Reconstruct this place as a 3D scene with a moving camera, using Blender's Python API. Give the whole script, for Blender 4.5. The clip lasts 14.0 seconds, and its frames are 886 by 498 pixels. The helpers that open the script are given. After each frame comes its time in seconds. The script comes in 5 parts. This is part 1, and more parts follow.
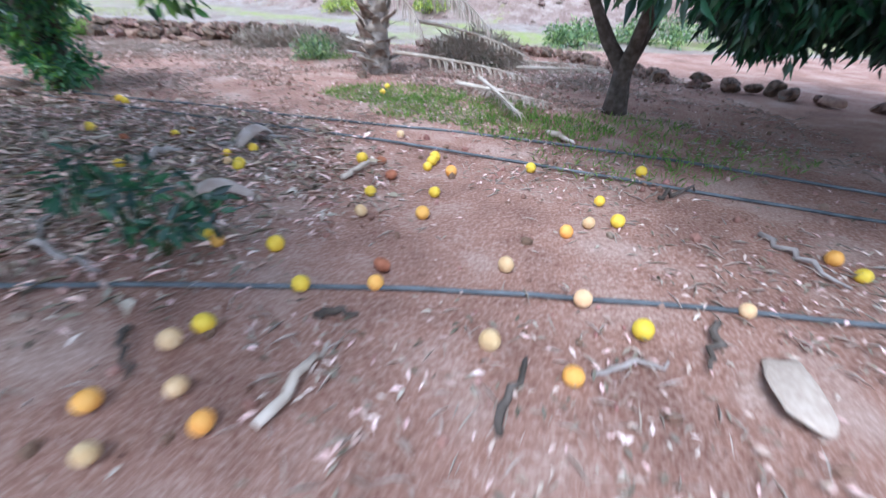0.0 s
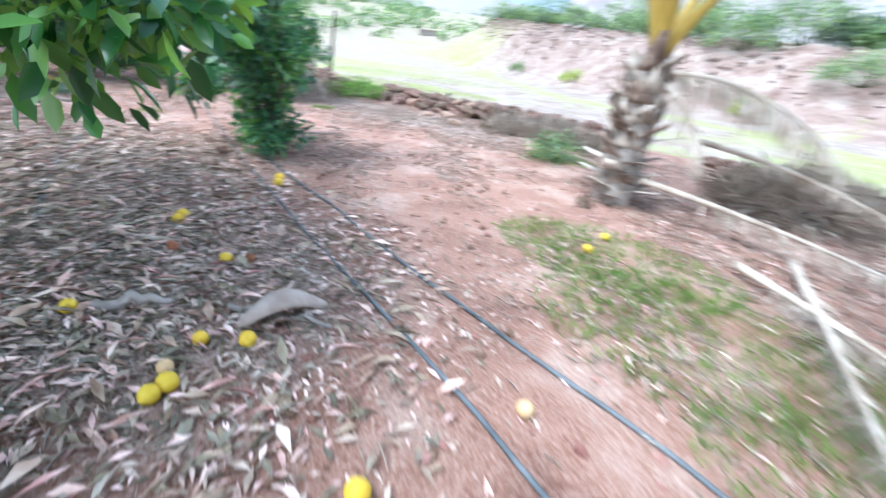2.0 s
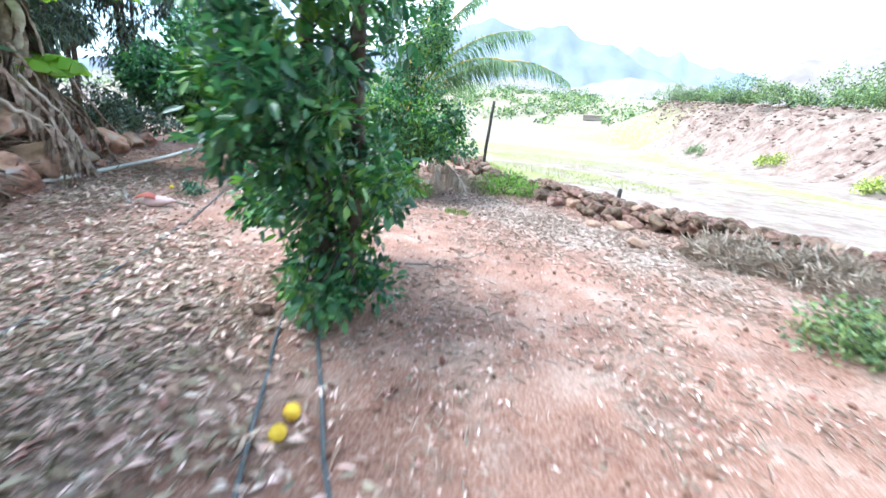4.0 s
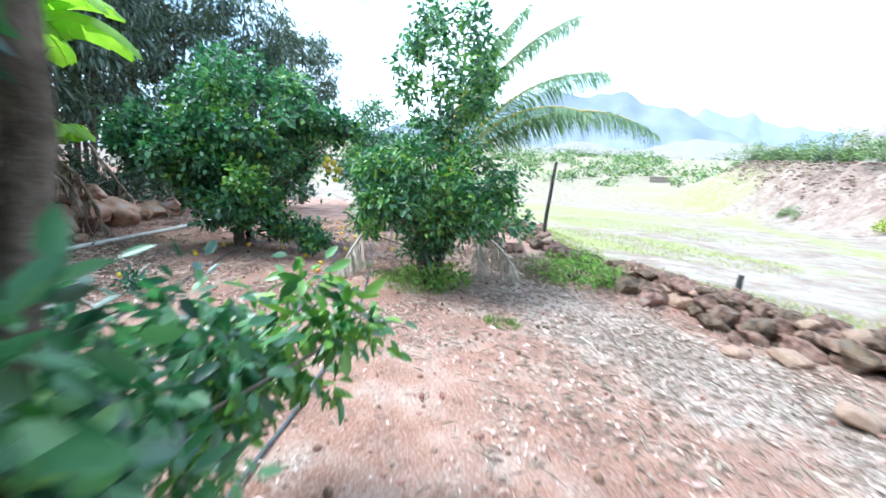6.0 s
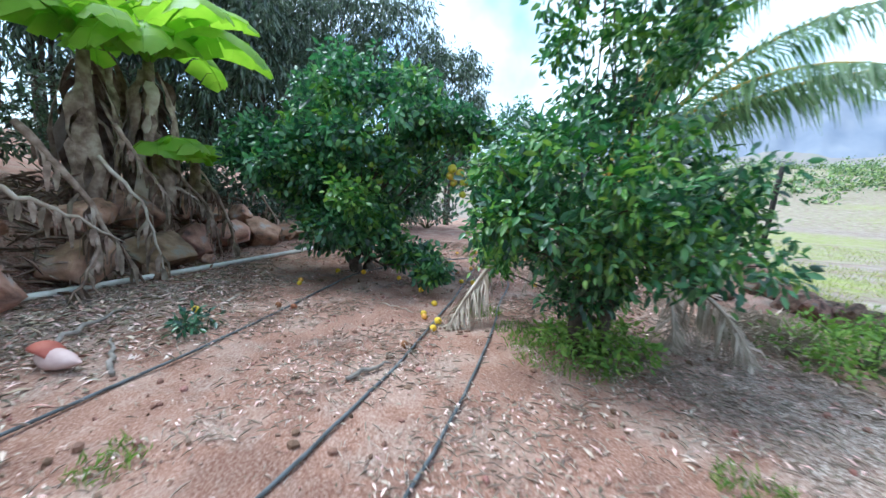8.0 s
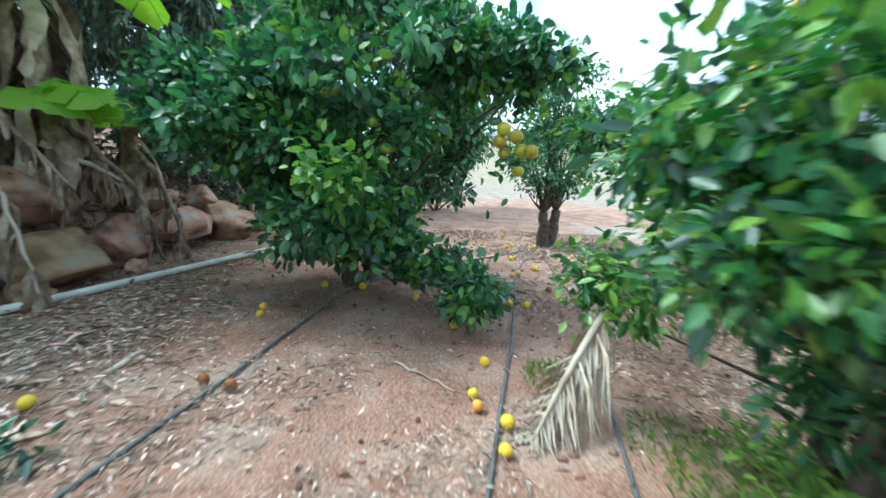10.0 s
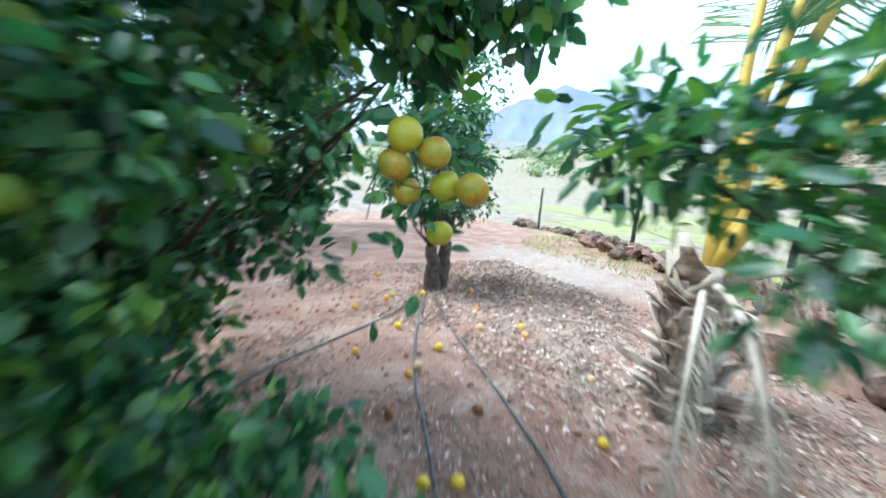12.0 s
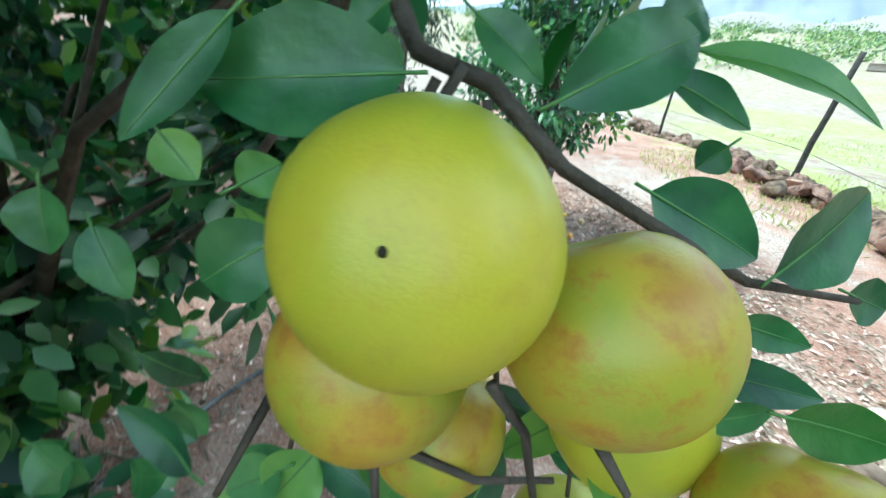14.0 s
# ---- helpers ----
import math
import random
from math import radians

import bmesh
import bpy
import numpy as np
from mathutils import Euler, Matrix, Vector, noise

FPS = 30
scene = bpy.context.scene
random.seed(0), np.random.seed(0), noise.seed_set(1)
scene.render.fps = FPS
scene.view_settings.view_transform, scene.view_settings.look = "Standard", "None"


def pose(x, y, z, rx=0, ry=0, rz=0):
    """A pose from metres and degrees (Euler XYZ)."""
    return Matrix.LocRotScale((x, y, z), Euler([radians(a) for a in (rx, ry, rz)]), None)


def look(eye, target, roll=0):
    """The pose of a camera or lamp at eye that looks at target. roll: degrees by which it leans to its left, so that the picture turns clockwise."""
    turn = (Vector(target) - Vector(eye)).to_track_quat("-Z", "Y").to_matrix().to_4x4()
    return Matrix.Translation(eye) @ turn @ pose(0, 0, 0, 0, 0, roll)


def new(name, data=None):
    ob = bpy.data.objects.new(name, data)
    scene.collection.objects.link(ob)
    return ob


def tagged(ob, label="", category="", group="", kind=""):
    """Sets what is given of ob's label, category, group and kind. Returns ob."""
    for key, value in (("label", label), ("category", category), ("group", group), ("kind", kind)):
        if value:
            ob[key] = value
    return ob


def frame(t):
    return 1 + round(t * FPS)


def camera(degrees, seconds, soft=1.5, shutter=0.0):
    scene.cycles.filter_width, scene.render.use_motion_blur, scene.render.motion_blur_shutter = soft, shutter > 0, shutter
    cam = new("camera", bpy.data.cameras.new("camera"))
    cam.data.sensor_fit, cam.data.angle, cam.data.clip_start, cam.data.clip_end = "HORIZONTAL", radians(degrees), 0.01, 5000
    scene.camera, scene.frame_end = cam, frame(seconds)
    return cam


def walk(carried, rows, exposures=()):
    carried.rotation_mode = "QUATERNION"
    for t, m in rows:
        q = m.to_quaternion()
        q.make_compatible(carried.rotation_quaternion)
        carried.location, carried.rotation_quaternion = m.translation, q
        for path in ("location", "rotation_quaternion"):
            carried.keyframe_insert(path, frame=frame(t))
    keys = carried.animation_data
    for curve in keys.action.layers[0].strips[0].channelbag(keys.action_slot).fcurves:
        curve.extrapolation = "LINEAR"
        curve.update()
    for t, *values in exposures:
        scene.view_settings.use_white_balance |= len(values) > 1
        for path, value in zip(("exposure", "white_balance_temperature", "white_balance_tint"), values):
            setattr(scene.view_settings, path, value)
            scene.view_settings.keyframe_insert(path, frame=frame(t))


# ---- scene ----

# ---------------------------------------------------------------- camera
cam = camera(93.3, 14.0, soft=1.5, shutter=0.7)
METRES, EYE = 16.5, 1.16
ROWS = [
    (0.0, 0.0, 0.0, 0.0, 1.03, -31.47, -1.68),
    (0.5, 0.0125, 0.042, 0.0017, 0.92, -34.76, -1.58),
    (1.0, 0.017, 0.0815, 0.0054, 12.62, -27.38, -3.83),
    (1.5, 0.0135, 0.1198, 0.0079, 19.26, -24.03, -4.75),
    (2.0, -0.0011, 0.1551, 0.0083, 37.98, -24.79, -6.0),
    (2.5, -0.0283, 0.1861, 0.0092, 48.78, -25.12, -4.67),
    (3.0, -0.0551, 0.2163, 0.0102, 54.55, -22.64, -5.66),
    (3.5, -0.0844, 0.2424, 0.0109, 59.47, -20.15, -6.17),
    (4.0, -0.114, 0.2709, 0.0172, 58.59, -16.47, -4.56),
    (6.5, -0.2698, 0.3813, 0.0209, 70.52, -7.35, -4.32),
    (7.0, -0.3003, 0.3958, 0.0179, 76.21, -8.62, -3.71),
    (7.5, -0.3324, 0.4046, 0.0165, 80.06, -8.1, -3.09),
    (8.0, -0.3607, 0.4084, 0.0153, 87.18, -7.21, -3.11),
    (10.5, -0.5404, 0.3881, 0.0144, 86.05, -11.46, -3.05),
    (11.0, -0.5733, 0.3886, 0.0156, 79.23, -10.18, -2.97),
    (11.5, -0.6059, 0.3918, 0.0208, 72.04, -10.95, -3.96),
]
# the last steps, up to the hanging fruit: seconds, metres, yaw, pitch, roll
LAST = [
    (12.0, -10.752, 6.730, 1.647, 68.51, -8.70, -2.44),
    (12.2, -11.154, 6.836, 1.659, 66.90, -7.70, -1.00),
    (12.5, -11.591, 7.024, 1.764, 70.53, -12.55, -1.32),
    (13.0, -11.920, 7.146, 1.822, 80.01, -17.45, -4.09),
    (13.5, -12.066, 7.174, 1.870, 80.93, -19.16, -1.95),
    (14.0, -12.089, 7.147, 1.904, 81.55, -24.72, -4.63),
]
path = [(t, pose(METRES * x, METRES * y, EYE + METRES * z, 90 + p, r, w)) for t, x, y, z, w, p, r in ROWS]
path += [(t, pose(x, y, z, 90 + p, r, w)) for t, x, y, z, w, p, r in LAST]
walk(cam, path, [(0.0, 0.98, 4950, 9), (1.0, 1.18, 4950, 5), (1.5, 1.42, 5000, 3), (3.0, 1.75, 5150, 4), (4.0, 1.72, 5250, 2), (6.5, 1.45, 5200, -2), (7.5, 1.05, 5200, -3), (8.0, 1.02, 5200, 0),
                 (10.5, 1.42, 5300, -12), (11.5, 1.52, 5300, -8), (12.0, 1.4, 5150, -6), (12.5, 1.28, 5100, -10), (13.0, 1.1, 5100, -13), (13.5, 1.3, 5250, -14), (14.0, 1.6, 5250, -13)])

# ---------------------------------------------------------------- light
SUN_UP, SUN_TURN = 58.0, 200.0
world = bpy.data.worlds.new("sky")
world.use_nodes = True
scene.world = world
wn, wl = world.node_tree.nodes, world.node_tree.links
sky = wn.new("ShaderNodeTexSky")
sky.sky_type = "NISHITA"
sky.sun_disc = False
sky.sun_elevation, sky.sun_rotation = radians(SUN_UP), radians(SUN_TURN)
sky.air_density, sky.dust_density, sky.ozone_density = 1.0, 2.0, 1.0
# thin bright cloud with a few blue gaps
wc = wn.new("ShaderNodeTexCoord")
cloud = wn.new("ShaderNodeTexNoise")
cloud.inputs["Scale"].default_value, cloud.inputs["Detail"].default_value = 1.7, 6.0
wl.new(wc.outputs["Generated"], cloud.inputs["Vector"])
cover = wn.new("ShaderNodeMapRange")
cover.inputs["From Min"].default_value, cover.inputs["From Max"].default_value = 0.42, 0.56
cover.inputs["To Min"].default_value, cover.inputs["To Max"].default_value = 0.12, 0.95
wl.new(cloud.outputs["Fac"], cover.inputs["Value"])
veil = wn.new("ShaderNodeMix")
veil.data_type = "RGBA"
veil.inputs[7].default_value = (7.2, 7.5, 7.8, 1)
wl.new(cover.outputs[0], veil.inputs[0]), wl.new(sky.outputs[0], veil.inputs[6])
wl.new(veil.outputs[2], wn["Background"].inputs[0])
wn["Background"].inputs[1].default_value = 0.145
sun = new("sun", bpy.data.lights.new("sun", "SUN"))
sun.data.energy, sun.data.angle, sun.data.color = 2.0, radians(30), (1.0, 0.96, 0.9)
# the sky texture's rotation turns clockwise from +y
su, sr = radians(SUN_UP), radians(SUN_TURN)
sun.matrix_world = look((0, 0, 30), Vector((0, 0, 30)) - Vector((math.sin(sr) * math.cos(su), math.cos(sr) * math.cos(su), math.sin(su))))


# ---------------------------------------------------------------- materials
def surface(name, colours, scale=8.0, detail=6.0, rough=0.8, bump=0.3, bump_scale=40.0, island=0.0, objects=0.0,
            back=None, spec=0.3, translucent=0.0, metal=0.0, coords="Object", speck=None):
    """A material whose colour runs over a noise ramp, with finer grain, relief and a spread from piece to piece."""
    m = bpy.data.materials.new(name)
    m.use_nodes = True
    n, l = m.node_tree.nodes, m.node_tree.links
    b = n["Principled BSDF"]
    tc = n.new("ShaderNodeTexCoord")
    noi = n.new("ShaderNodeTexNoise")
    noi.inputs["Scale"].default_value, noi.inputs["Detail"].default_value = scale, detail
    l.new(tc.outputs[coords], noi.inputs["Vector"])
    ramp = n.new("ShaderNodeValToRGB")
    e = ramp.color_ramp.elements
    while len(e) < len(colours):
        e.new(0.5)
    for i, c in enumerate(colours):
        e[i].position = 0.3 + 0.4 * i / max(1, len(colours) - 1)
        e[i].color = (*c, 1)
    l.new(noi.outputs["Fac"], ramp.inputs[0])
    out = ramp.outputs[0]
    for amount, kind in ((island, "island"), (objects, "object")):
        if amount:
            src = n.new("ShaderNodeNewGeometry").outputs["Random Per Island"] if kind == "island" else n.new("ShaderNodeObjectInfo").outputs["Random"]
            mp = n.new("ShaderNodeMapRange")
            mp.inputs["To Min"].default_value, mp.inputs["To Max"].default_value = 1 - amount, 1 + amount
            l.new(src, mp.inputs["Value"])
            hsv = n.new("ShaderNodeHueSaturation")
            l.new(mp.outputs[0], hsv.inputs["Value"])
            l.new(out, hsv.inputs["Color"])
            hm = n.new("ShaderNodeMapRange")
            hm.inputs["To Min"].default_value, hm.inputs["To Max"].default_value = 0.5 + 0.06 * amount, 0.5 - 0.06 * amount
            l.new(src, hm.inputs["Value"])
            l.new(hm.outputs[0], hsv.inputs["Hue"])
            out = hsv.outputs[0]
    if speck:
        # small pits and rubbed spots of another colour: (scale, amount, colour)
        ns = n.new("ShaderNodeTexNoise")
        ns.inputs["Scale"].default_value, ns.inputs["Detail"].default_value, ns.inputs["Roughness"].default_value = speck[0], 7, 0.7
        l.new(tc.outputs[coords], ns.inputs["Vector"])
        ms = n.new("ShaderNodeMapRange")
        ms.inputs["From Min"].default_value, ms.inputs["From Max"].default_value, ms.inputs["To Max"].default_value = 0.5, 0.68, speck[1]
        l.new(ns.outputs["Fac"], ms.inputs["Value"])
        mk = n.new("ShaderNodeMix")
        mk.data_type = "RGBA"
        mk.inputs[7].default_value = (*speck[2], 1)
        l.new(ms.outputs[0], mk.inputs[0]), l.new(out, mk.inputs[6])
        out = mk.outputs[2]
    l.new(out, b.inputs["Base Color"])
    b.inputs["Roughness"].default_value = rough
    b.inputs["Specular IOR Level"].default_value = spec
    b.inputs["Metallic"].default_value = metal
    if bump:
        n2 = n.new("ShaderNodeTexNoise")
        n2.inputs["Scale"].default_value, n2.inputs["Detail"].default_value = bump_scale, 5
        l.new(tc.outputs[coords], n2.inputs["Vector"])
        bp = n.new("ShaderNodeBump")
        bp.inputs["Strength"].default_value, bp.inputs["Distance"].default_value = bump, 0.02
        l.new(n2.outputs["Fac"], bp.inputs["Height"])
        l.new(bp.outputs[0], b.inputs["Normal"])
    if translucent:
        tr = n.new("ShaderNodeBsdfTranslucent")
        mul = n.new("ShaderNodeHueSaturation")
        mul.inputs["Value"].default_value, mul.inputs["Saturation"].default_value = 1.8, 1.1
        l.new(out, mul.inputs["Color"])
        l.new(mul.outputs[0], tr.inputs["Color"])
        mx = n.new("ShaderNodeMixShader")
        mx.inputs[0].default_value = translucent
        l.new(b.outputs[0], mx.inputs[1])
        l.new(tr.outputs[0], mx.inputs[2])
        l.new(mx.outputs[0], n["Material Output"].inputs[0])
    return m


LEAF = dict(scale=3.0, rough=0.36, bump=0.0, island=0.7, spec=0.75, translucent=0.22)
M_CITRUS = surface("citrus leaf", [(0.028, 0.088, 0.04), (0.052, 0.148, 0.056), (0.088, 0.215, 0.074)], **{**LEAF, "translucent": 0.3})
M_YOUNG = surface("young citrus leaf", [(0.07, 0.18, 0.03), (0.11, 0.24, 0.042)], **LEAF)
M_MANGO = surface("mango leaf", [(0.018, 0.062, 0.034), (0.04, 0.112, 0.055)], **LEAF)
M_BANANA = surface("banana leaf", [(0.2, 0.36, 0.045), (0.32, 0.47, 0.07)], scale=2.5, rough=0.45, bump=0.1, bump_scale=60, translucent=0.45)
M_FARLEAF = surface("far foliage", [(0.045, 0.078, 0.048), (0.085, 0.125, 0.07)], **LEAF)
M_PALM = surface("palm leaflet", [(0.085, 0.155, 0.07), (0.15, 0.23, 0.1)], scale=3.0, rough=0.4, bump=0.0, island=0.4, spec=0.6, translucent=0.45)
M_PETIOLE = surface("palm stalk", [(0.45, 0.3, 0.05), (0.55, 0.38, 0.08)], scale=4, rough=0.5, bump=0.1)
M_DRY = surface("dry frond", [(0.3, 0.23, 0.17), (0.46, 0.38, 0.3), (0.58, 0.5, 0.42)], scale=5, rough=0.85, bump=0.2, island=0.25)
M_DRYDARK = surface("dead leaf sheath", [(0.1, 0.064, 0.046), (0.24, 0.168, 0.125), (0.42, 0.33, 0.26)], scale=7, rough=0.9, bump=0.5, island=0.2)
M_BARK = surface("dark bark", [(0.045, 0.034, 0.026), (0.09, 0.07, 0.055), (0.15, 0.12, 0.1)], scale=14, rough=0.9, bump=0.6, bump_scale=50)
M_PALMBARK = surface("palm bark", [(0.2, 0.16, 0.13), (0.38, 0.32, 0.27), (0.52, 0.46, 0.4)], scale=9, rough=0.9, bump=0.6, bump_scale=30)
M_STEM = surface("green stem", [(0.06, 0.085, 0.035), (0.1, 0.12, 0.05)], scale=20, rough=0.7, bump=0.3)
M_ROCK = surface("basalt", [(0.036, 0.025, 0.02), (0.11, 0.066, 0.047), (0.21, 0.128, 0.088), (0.17, 0.145, 0.122)], scale=2.2, detail=9, rough=0.85, bump=0.9, bump_scale=9, objects=0.3)
M_BOULDER = surface("rusty boulder", [(0.09, 0.06, 0.048), (0.26, 0.145, 0.097), (0.42, 0.25, 0.17), (0.39, 0.33, 0.295)], scale=2.0, detail=9, rough=0.85, bump=0.8, bump_scale=14, objects=0.25)
M_TANROCK = surface("tan stone", [(0.24, 0.15, 0.11), (0.4, 0.27, 0.19)], scale=5, rough=0.85, bump=0.5, bump_scale=25, objects=0.2)
M_HOSE = surface("black poly hose", [(0.05, 0.056, 0.06), (0.16, 0.17, 0.178)], scale=6, rough=0.45, bump=0.05)
M_PIPE = surface("white pipe", [(0.5, 0.47, 0.42), (0.72, 0.7, 0.65)], scale=6, rough=0.5, bump=0.1)
M_POST = surface("weathered post", [(0.02, 0.018, 0.016), (0.05, 0.045, 0.04)], scale=10, rough=0.8, bump=0.4)
M_ORANGE = [surface("yellow peel", [(0.72, 0.45, 0.03), (0.8, 0.56, 0.05)], scale=10, rough=0.5, bump=0.25, bump_scale=120, objects=0.12),
            surface("orange peel", [(0.68, 0.3, 0.05), (0.75, 0.42, 0.09)], scale=14, rough=0.55, bump=0.25, bump_scale=120, objects=0.15),
            surface("pale old peel", [(0.6, 0.36, 0.16), (0.7, 0.5, 0.28)], scale=14, rough=0.75, bump=0.3, bump_scale=90, objects=0.15),
            surface("brown rotten peel", [(0.2, 0.075, 0.035), (0.36, 0.15, 0.07)], scale=18, rough=0.8, bump=0.5, bump_scale=70, objects=0.2)]
M_LITTER = surface("dead leaves", [(0.2, 0.135, 0.1), (0.48, 0.365, 0.285), (0.74, 0.63, 0.53)], scale=7.0, rough=0.9, bump=0.0, island=0.75)
M_BIGLITTER = surface("tan dead leaf", [(0.25, 0.15, 0.1), (0.54, 0.4, 0.29), (0.74, 0.62, 0.5)], scale=5.0, rough=0.85, bump=0.0, island=0.6)
M_GRASS = surface("green grass", [(0.125, 0.215, 0.04), (0.2, 0.31, 0.07)], scale=2, rough=0.7, bump=0, island=0.3, translucent=0.25)
M_FIELDGRASS = surface("field grass", [(0.3, 0.34, 0.1), (0.43, 0.43, 0.19)], scale=0.6, rough=0.8, bump=0, island=0.25, translucent=0.2)
M_BUSH = surface("bank shrub leaf", [(0.1, 0.17, 0.055), (0.17, 0.25, 0.085)], **LEAF)
M_LIME = surface("lime shrub leaf", [(0.22, 0.3, 0.05), (0.34, 0.4, 0.08)], **LEAF)
M_DARKBUSH = surface("dark shrub leaf", [(0.05, 0.09, 0.045), (0.08, 0.125, 0.06)], **LEAF)
M_STRAW = surface("pale straw", [(0.36, 0.29, 0.23), (0.56, 0.49, 0.42)], scale=2, rough=0.9, bump=0, island=0.3)
M_CLOD = surface("soil clod", [(0.14, 0.068, 0.048), (0.26, 0.145, 0.105), (0.42, 0.3, 0.24)], scale=1.5, rough=0.95, bump=0.2, island=0.4)
M_CHIP = surface("bark chips", [(0.15, 0.09, 0.065), (0.42, 0.285, 0.2), (0.68, 0.55, 0.44)], scale=9.0, rough=0.9, bump=0.0, island=0.7)
M_RUBBLE = surface("bank rubble", [(0.13, 0.08, 0.064), (0.24, 0.17, 0.138), (0.34, 0.27, 0.225)], scale=0.8, rough=0.95, bump=0.3, island=0.25)
M_WOOD = surface("grey wood", [(0.2, 0.17, 0.15), (0.4, 0.34, 0.3)], scale=9, rough=0.9, bump=0.5, objects=0.2)


# ---------------------------------------------------------------- mesh tools
class Geo:
    """Vertices and faces gathered for one mesh."""

    def __init__(self):
        self.v, self.f, self.n = [], [], 0

    def add(self, v, f):
        self.v.append(np.asarray(v, float).reshape(-1, 3))
        self.f.extend([tuple(i + self.n for i in q) for q in f])
        self.n += len(self.v[-1])
        return self

    def mesh(self, name, material, smooth=True):
        me = bpy.data.meshes.new(name)
        me.from_pydata(np.concatenate(self.v).tolist(), [], self.f)
        me.materials.append(material)
        if smooth:
            me.polygons.foreach_set("use_smooth", [True] * len(me.polygons))
        me.update()
        return me


def part(name, geo, material, parent=None, label="", smooth=True):
    ob = new(name, geo.mesh(name, material, smooth) if isinstance(geo, Geo) else geo)
    ob.parent = parent
    return tagged(ob, label)


def unit(a):
    a = np.asarray(a, float)
    return a / np.maximum(np.linalg.norm(a, axis=-1, keepdims=True), 1e-9)


def tube(geo, pts, radii, sides=7, rough=0.0, rng=None):
    """A bent, tapering round bar along pts, closed at both ends."""
    pts = np.asarray(pts, float)
    radii = np.broadcast_to(radii, len(pts)) if np.ndim(radii) == 0 else np.interp(np.linspace(0, 1, len(pts)), np.linspace(0, 1, len(radii)), radii)
    way = unit(np.gradient(pts, axis=0))
    ref = np.array([0, 0, 1.0]) if abs(way[0][2]) < 0.8 else np.array([1.0, 0, 0])
    u = unit(np.cross(way, ref))
    w = np.cross(way, u)
    a = np.linspace(0, 2 * np.pi, sides, endpoint=False)
    r = radii[:, None] * np.ones(sides)
    if rough:
        r = r * (1 + rough * (rng or np.random).uniform(-1, 1, r.shape))
    v = pts[:, None] + r[..., None] * (np.cos(a)[None, :, None] * u[:, None] + np.sin(a)[None, :, None] * w[:, None])
    f = []
    for i in range(len(pts) - 1):
        for j in range(sides):
            k = (j + 1) % sides
            f.append((i * sides + j, i * sides + k, (i + 1) * sides + k, (i + 1) * sides + j))
    f.append(tuple(range(sides))[::-1])
    f.append(tuple((len(pts) - 1) * sides + j for j in range(sides)))
    return geo.add(v.reshape(-1, 3), f)


def bend(a, b, sag=0.0, n=8, wobble=0.0, rng=None):
    """n points from a to b, bulging by sag upwards, with some wobble."""
    t = np.linspace(0, 1, n)[:, None]
    p = np.asarray(a, float) * (1 - t) + np.asarray(b, float) * t
    p[:, 2] += sag * 4 * (t * (1 - t))[:, 0]
    if wobble:
        p[1:-1] += (rng or np.random).normal(0, wobble, (n - 2, 3))
    return p


# leaf outlines: along, across, lift
BROAD = np.array([(0, 0, 0), (.28, .42, .05), (.28, 0, -.03), (.28, -.42, .05), (.68, .38, .03), (.68, 0, -.05), (.68, -.38, .03), (1, 0, -.08)])
BROAD_F = [(0, 3, 2), (0, 2, 1), (1, 2, 5, 4), (2, 3, 6, 5), (4, 5, 7), (5, 6, 7)]
SLIM = np.array([(0, 0, 0), (.45, .5, .06), (.5, 0, -.05), (.45, -.5, .06), (1, 0, -.12)])
SLIM_F = [(0, 3, 2), (0, 2, 1), (1, 2, 4), (2, 3, 4)]


def leaves(geo, centres, ways, size, width, rng, shape=BROAD, faces=BROAD_F, roll=0.7):
    """Many leaves at once, each from its centre along its way."""
    n = len(centres)
    w = unit(ways)
    side = unit(np.cross(w, np.array([0, 0, 1.0])) + rng.normal(0, roll, (n, 3)))
    side = unit(side - w * (side * w).sum(1, keepdims=True))
    up = np.cross(side, w)
    s = size * rng.uniform(0.6, 1.2, n)[:, None, None]
    v = centres[:, None] + s * (shape[None, :, :1] * w[:, None] + shape[None, :, 1:2] * width * side[:, None] + shape[None, :, 2:] * up[:, None])
    k = len(shape)
    f = [tuple(i * k + q for q in fc) for i in range(n) for fc in faces]
    return geo.add(v.reshape(-1, 3), f)


def clump(geo, centre, radius, count, size, width, rng, droop=0.35, **kw):
    d = unit(rng.normal(0, 1, (count, 3)))
    c = np.asarray(centre) + d * radius * rng.uniform(0.2, 1.0, (count, 1)) * np.array([1, 1, 0.8])
    ways = d + rng.normal(0, 0.5, (count, 3)) + np.array([0, 0, -droop])
    leaves(geo, c, ways, size, width, rng, **kw)


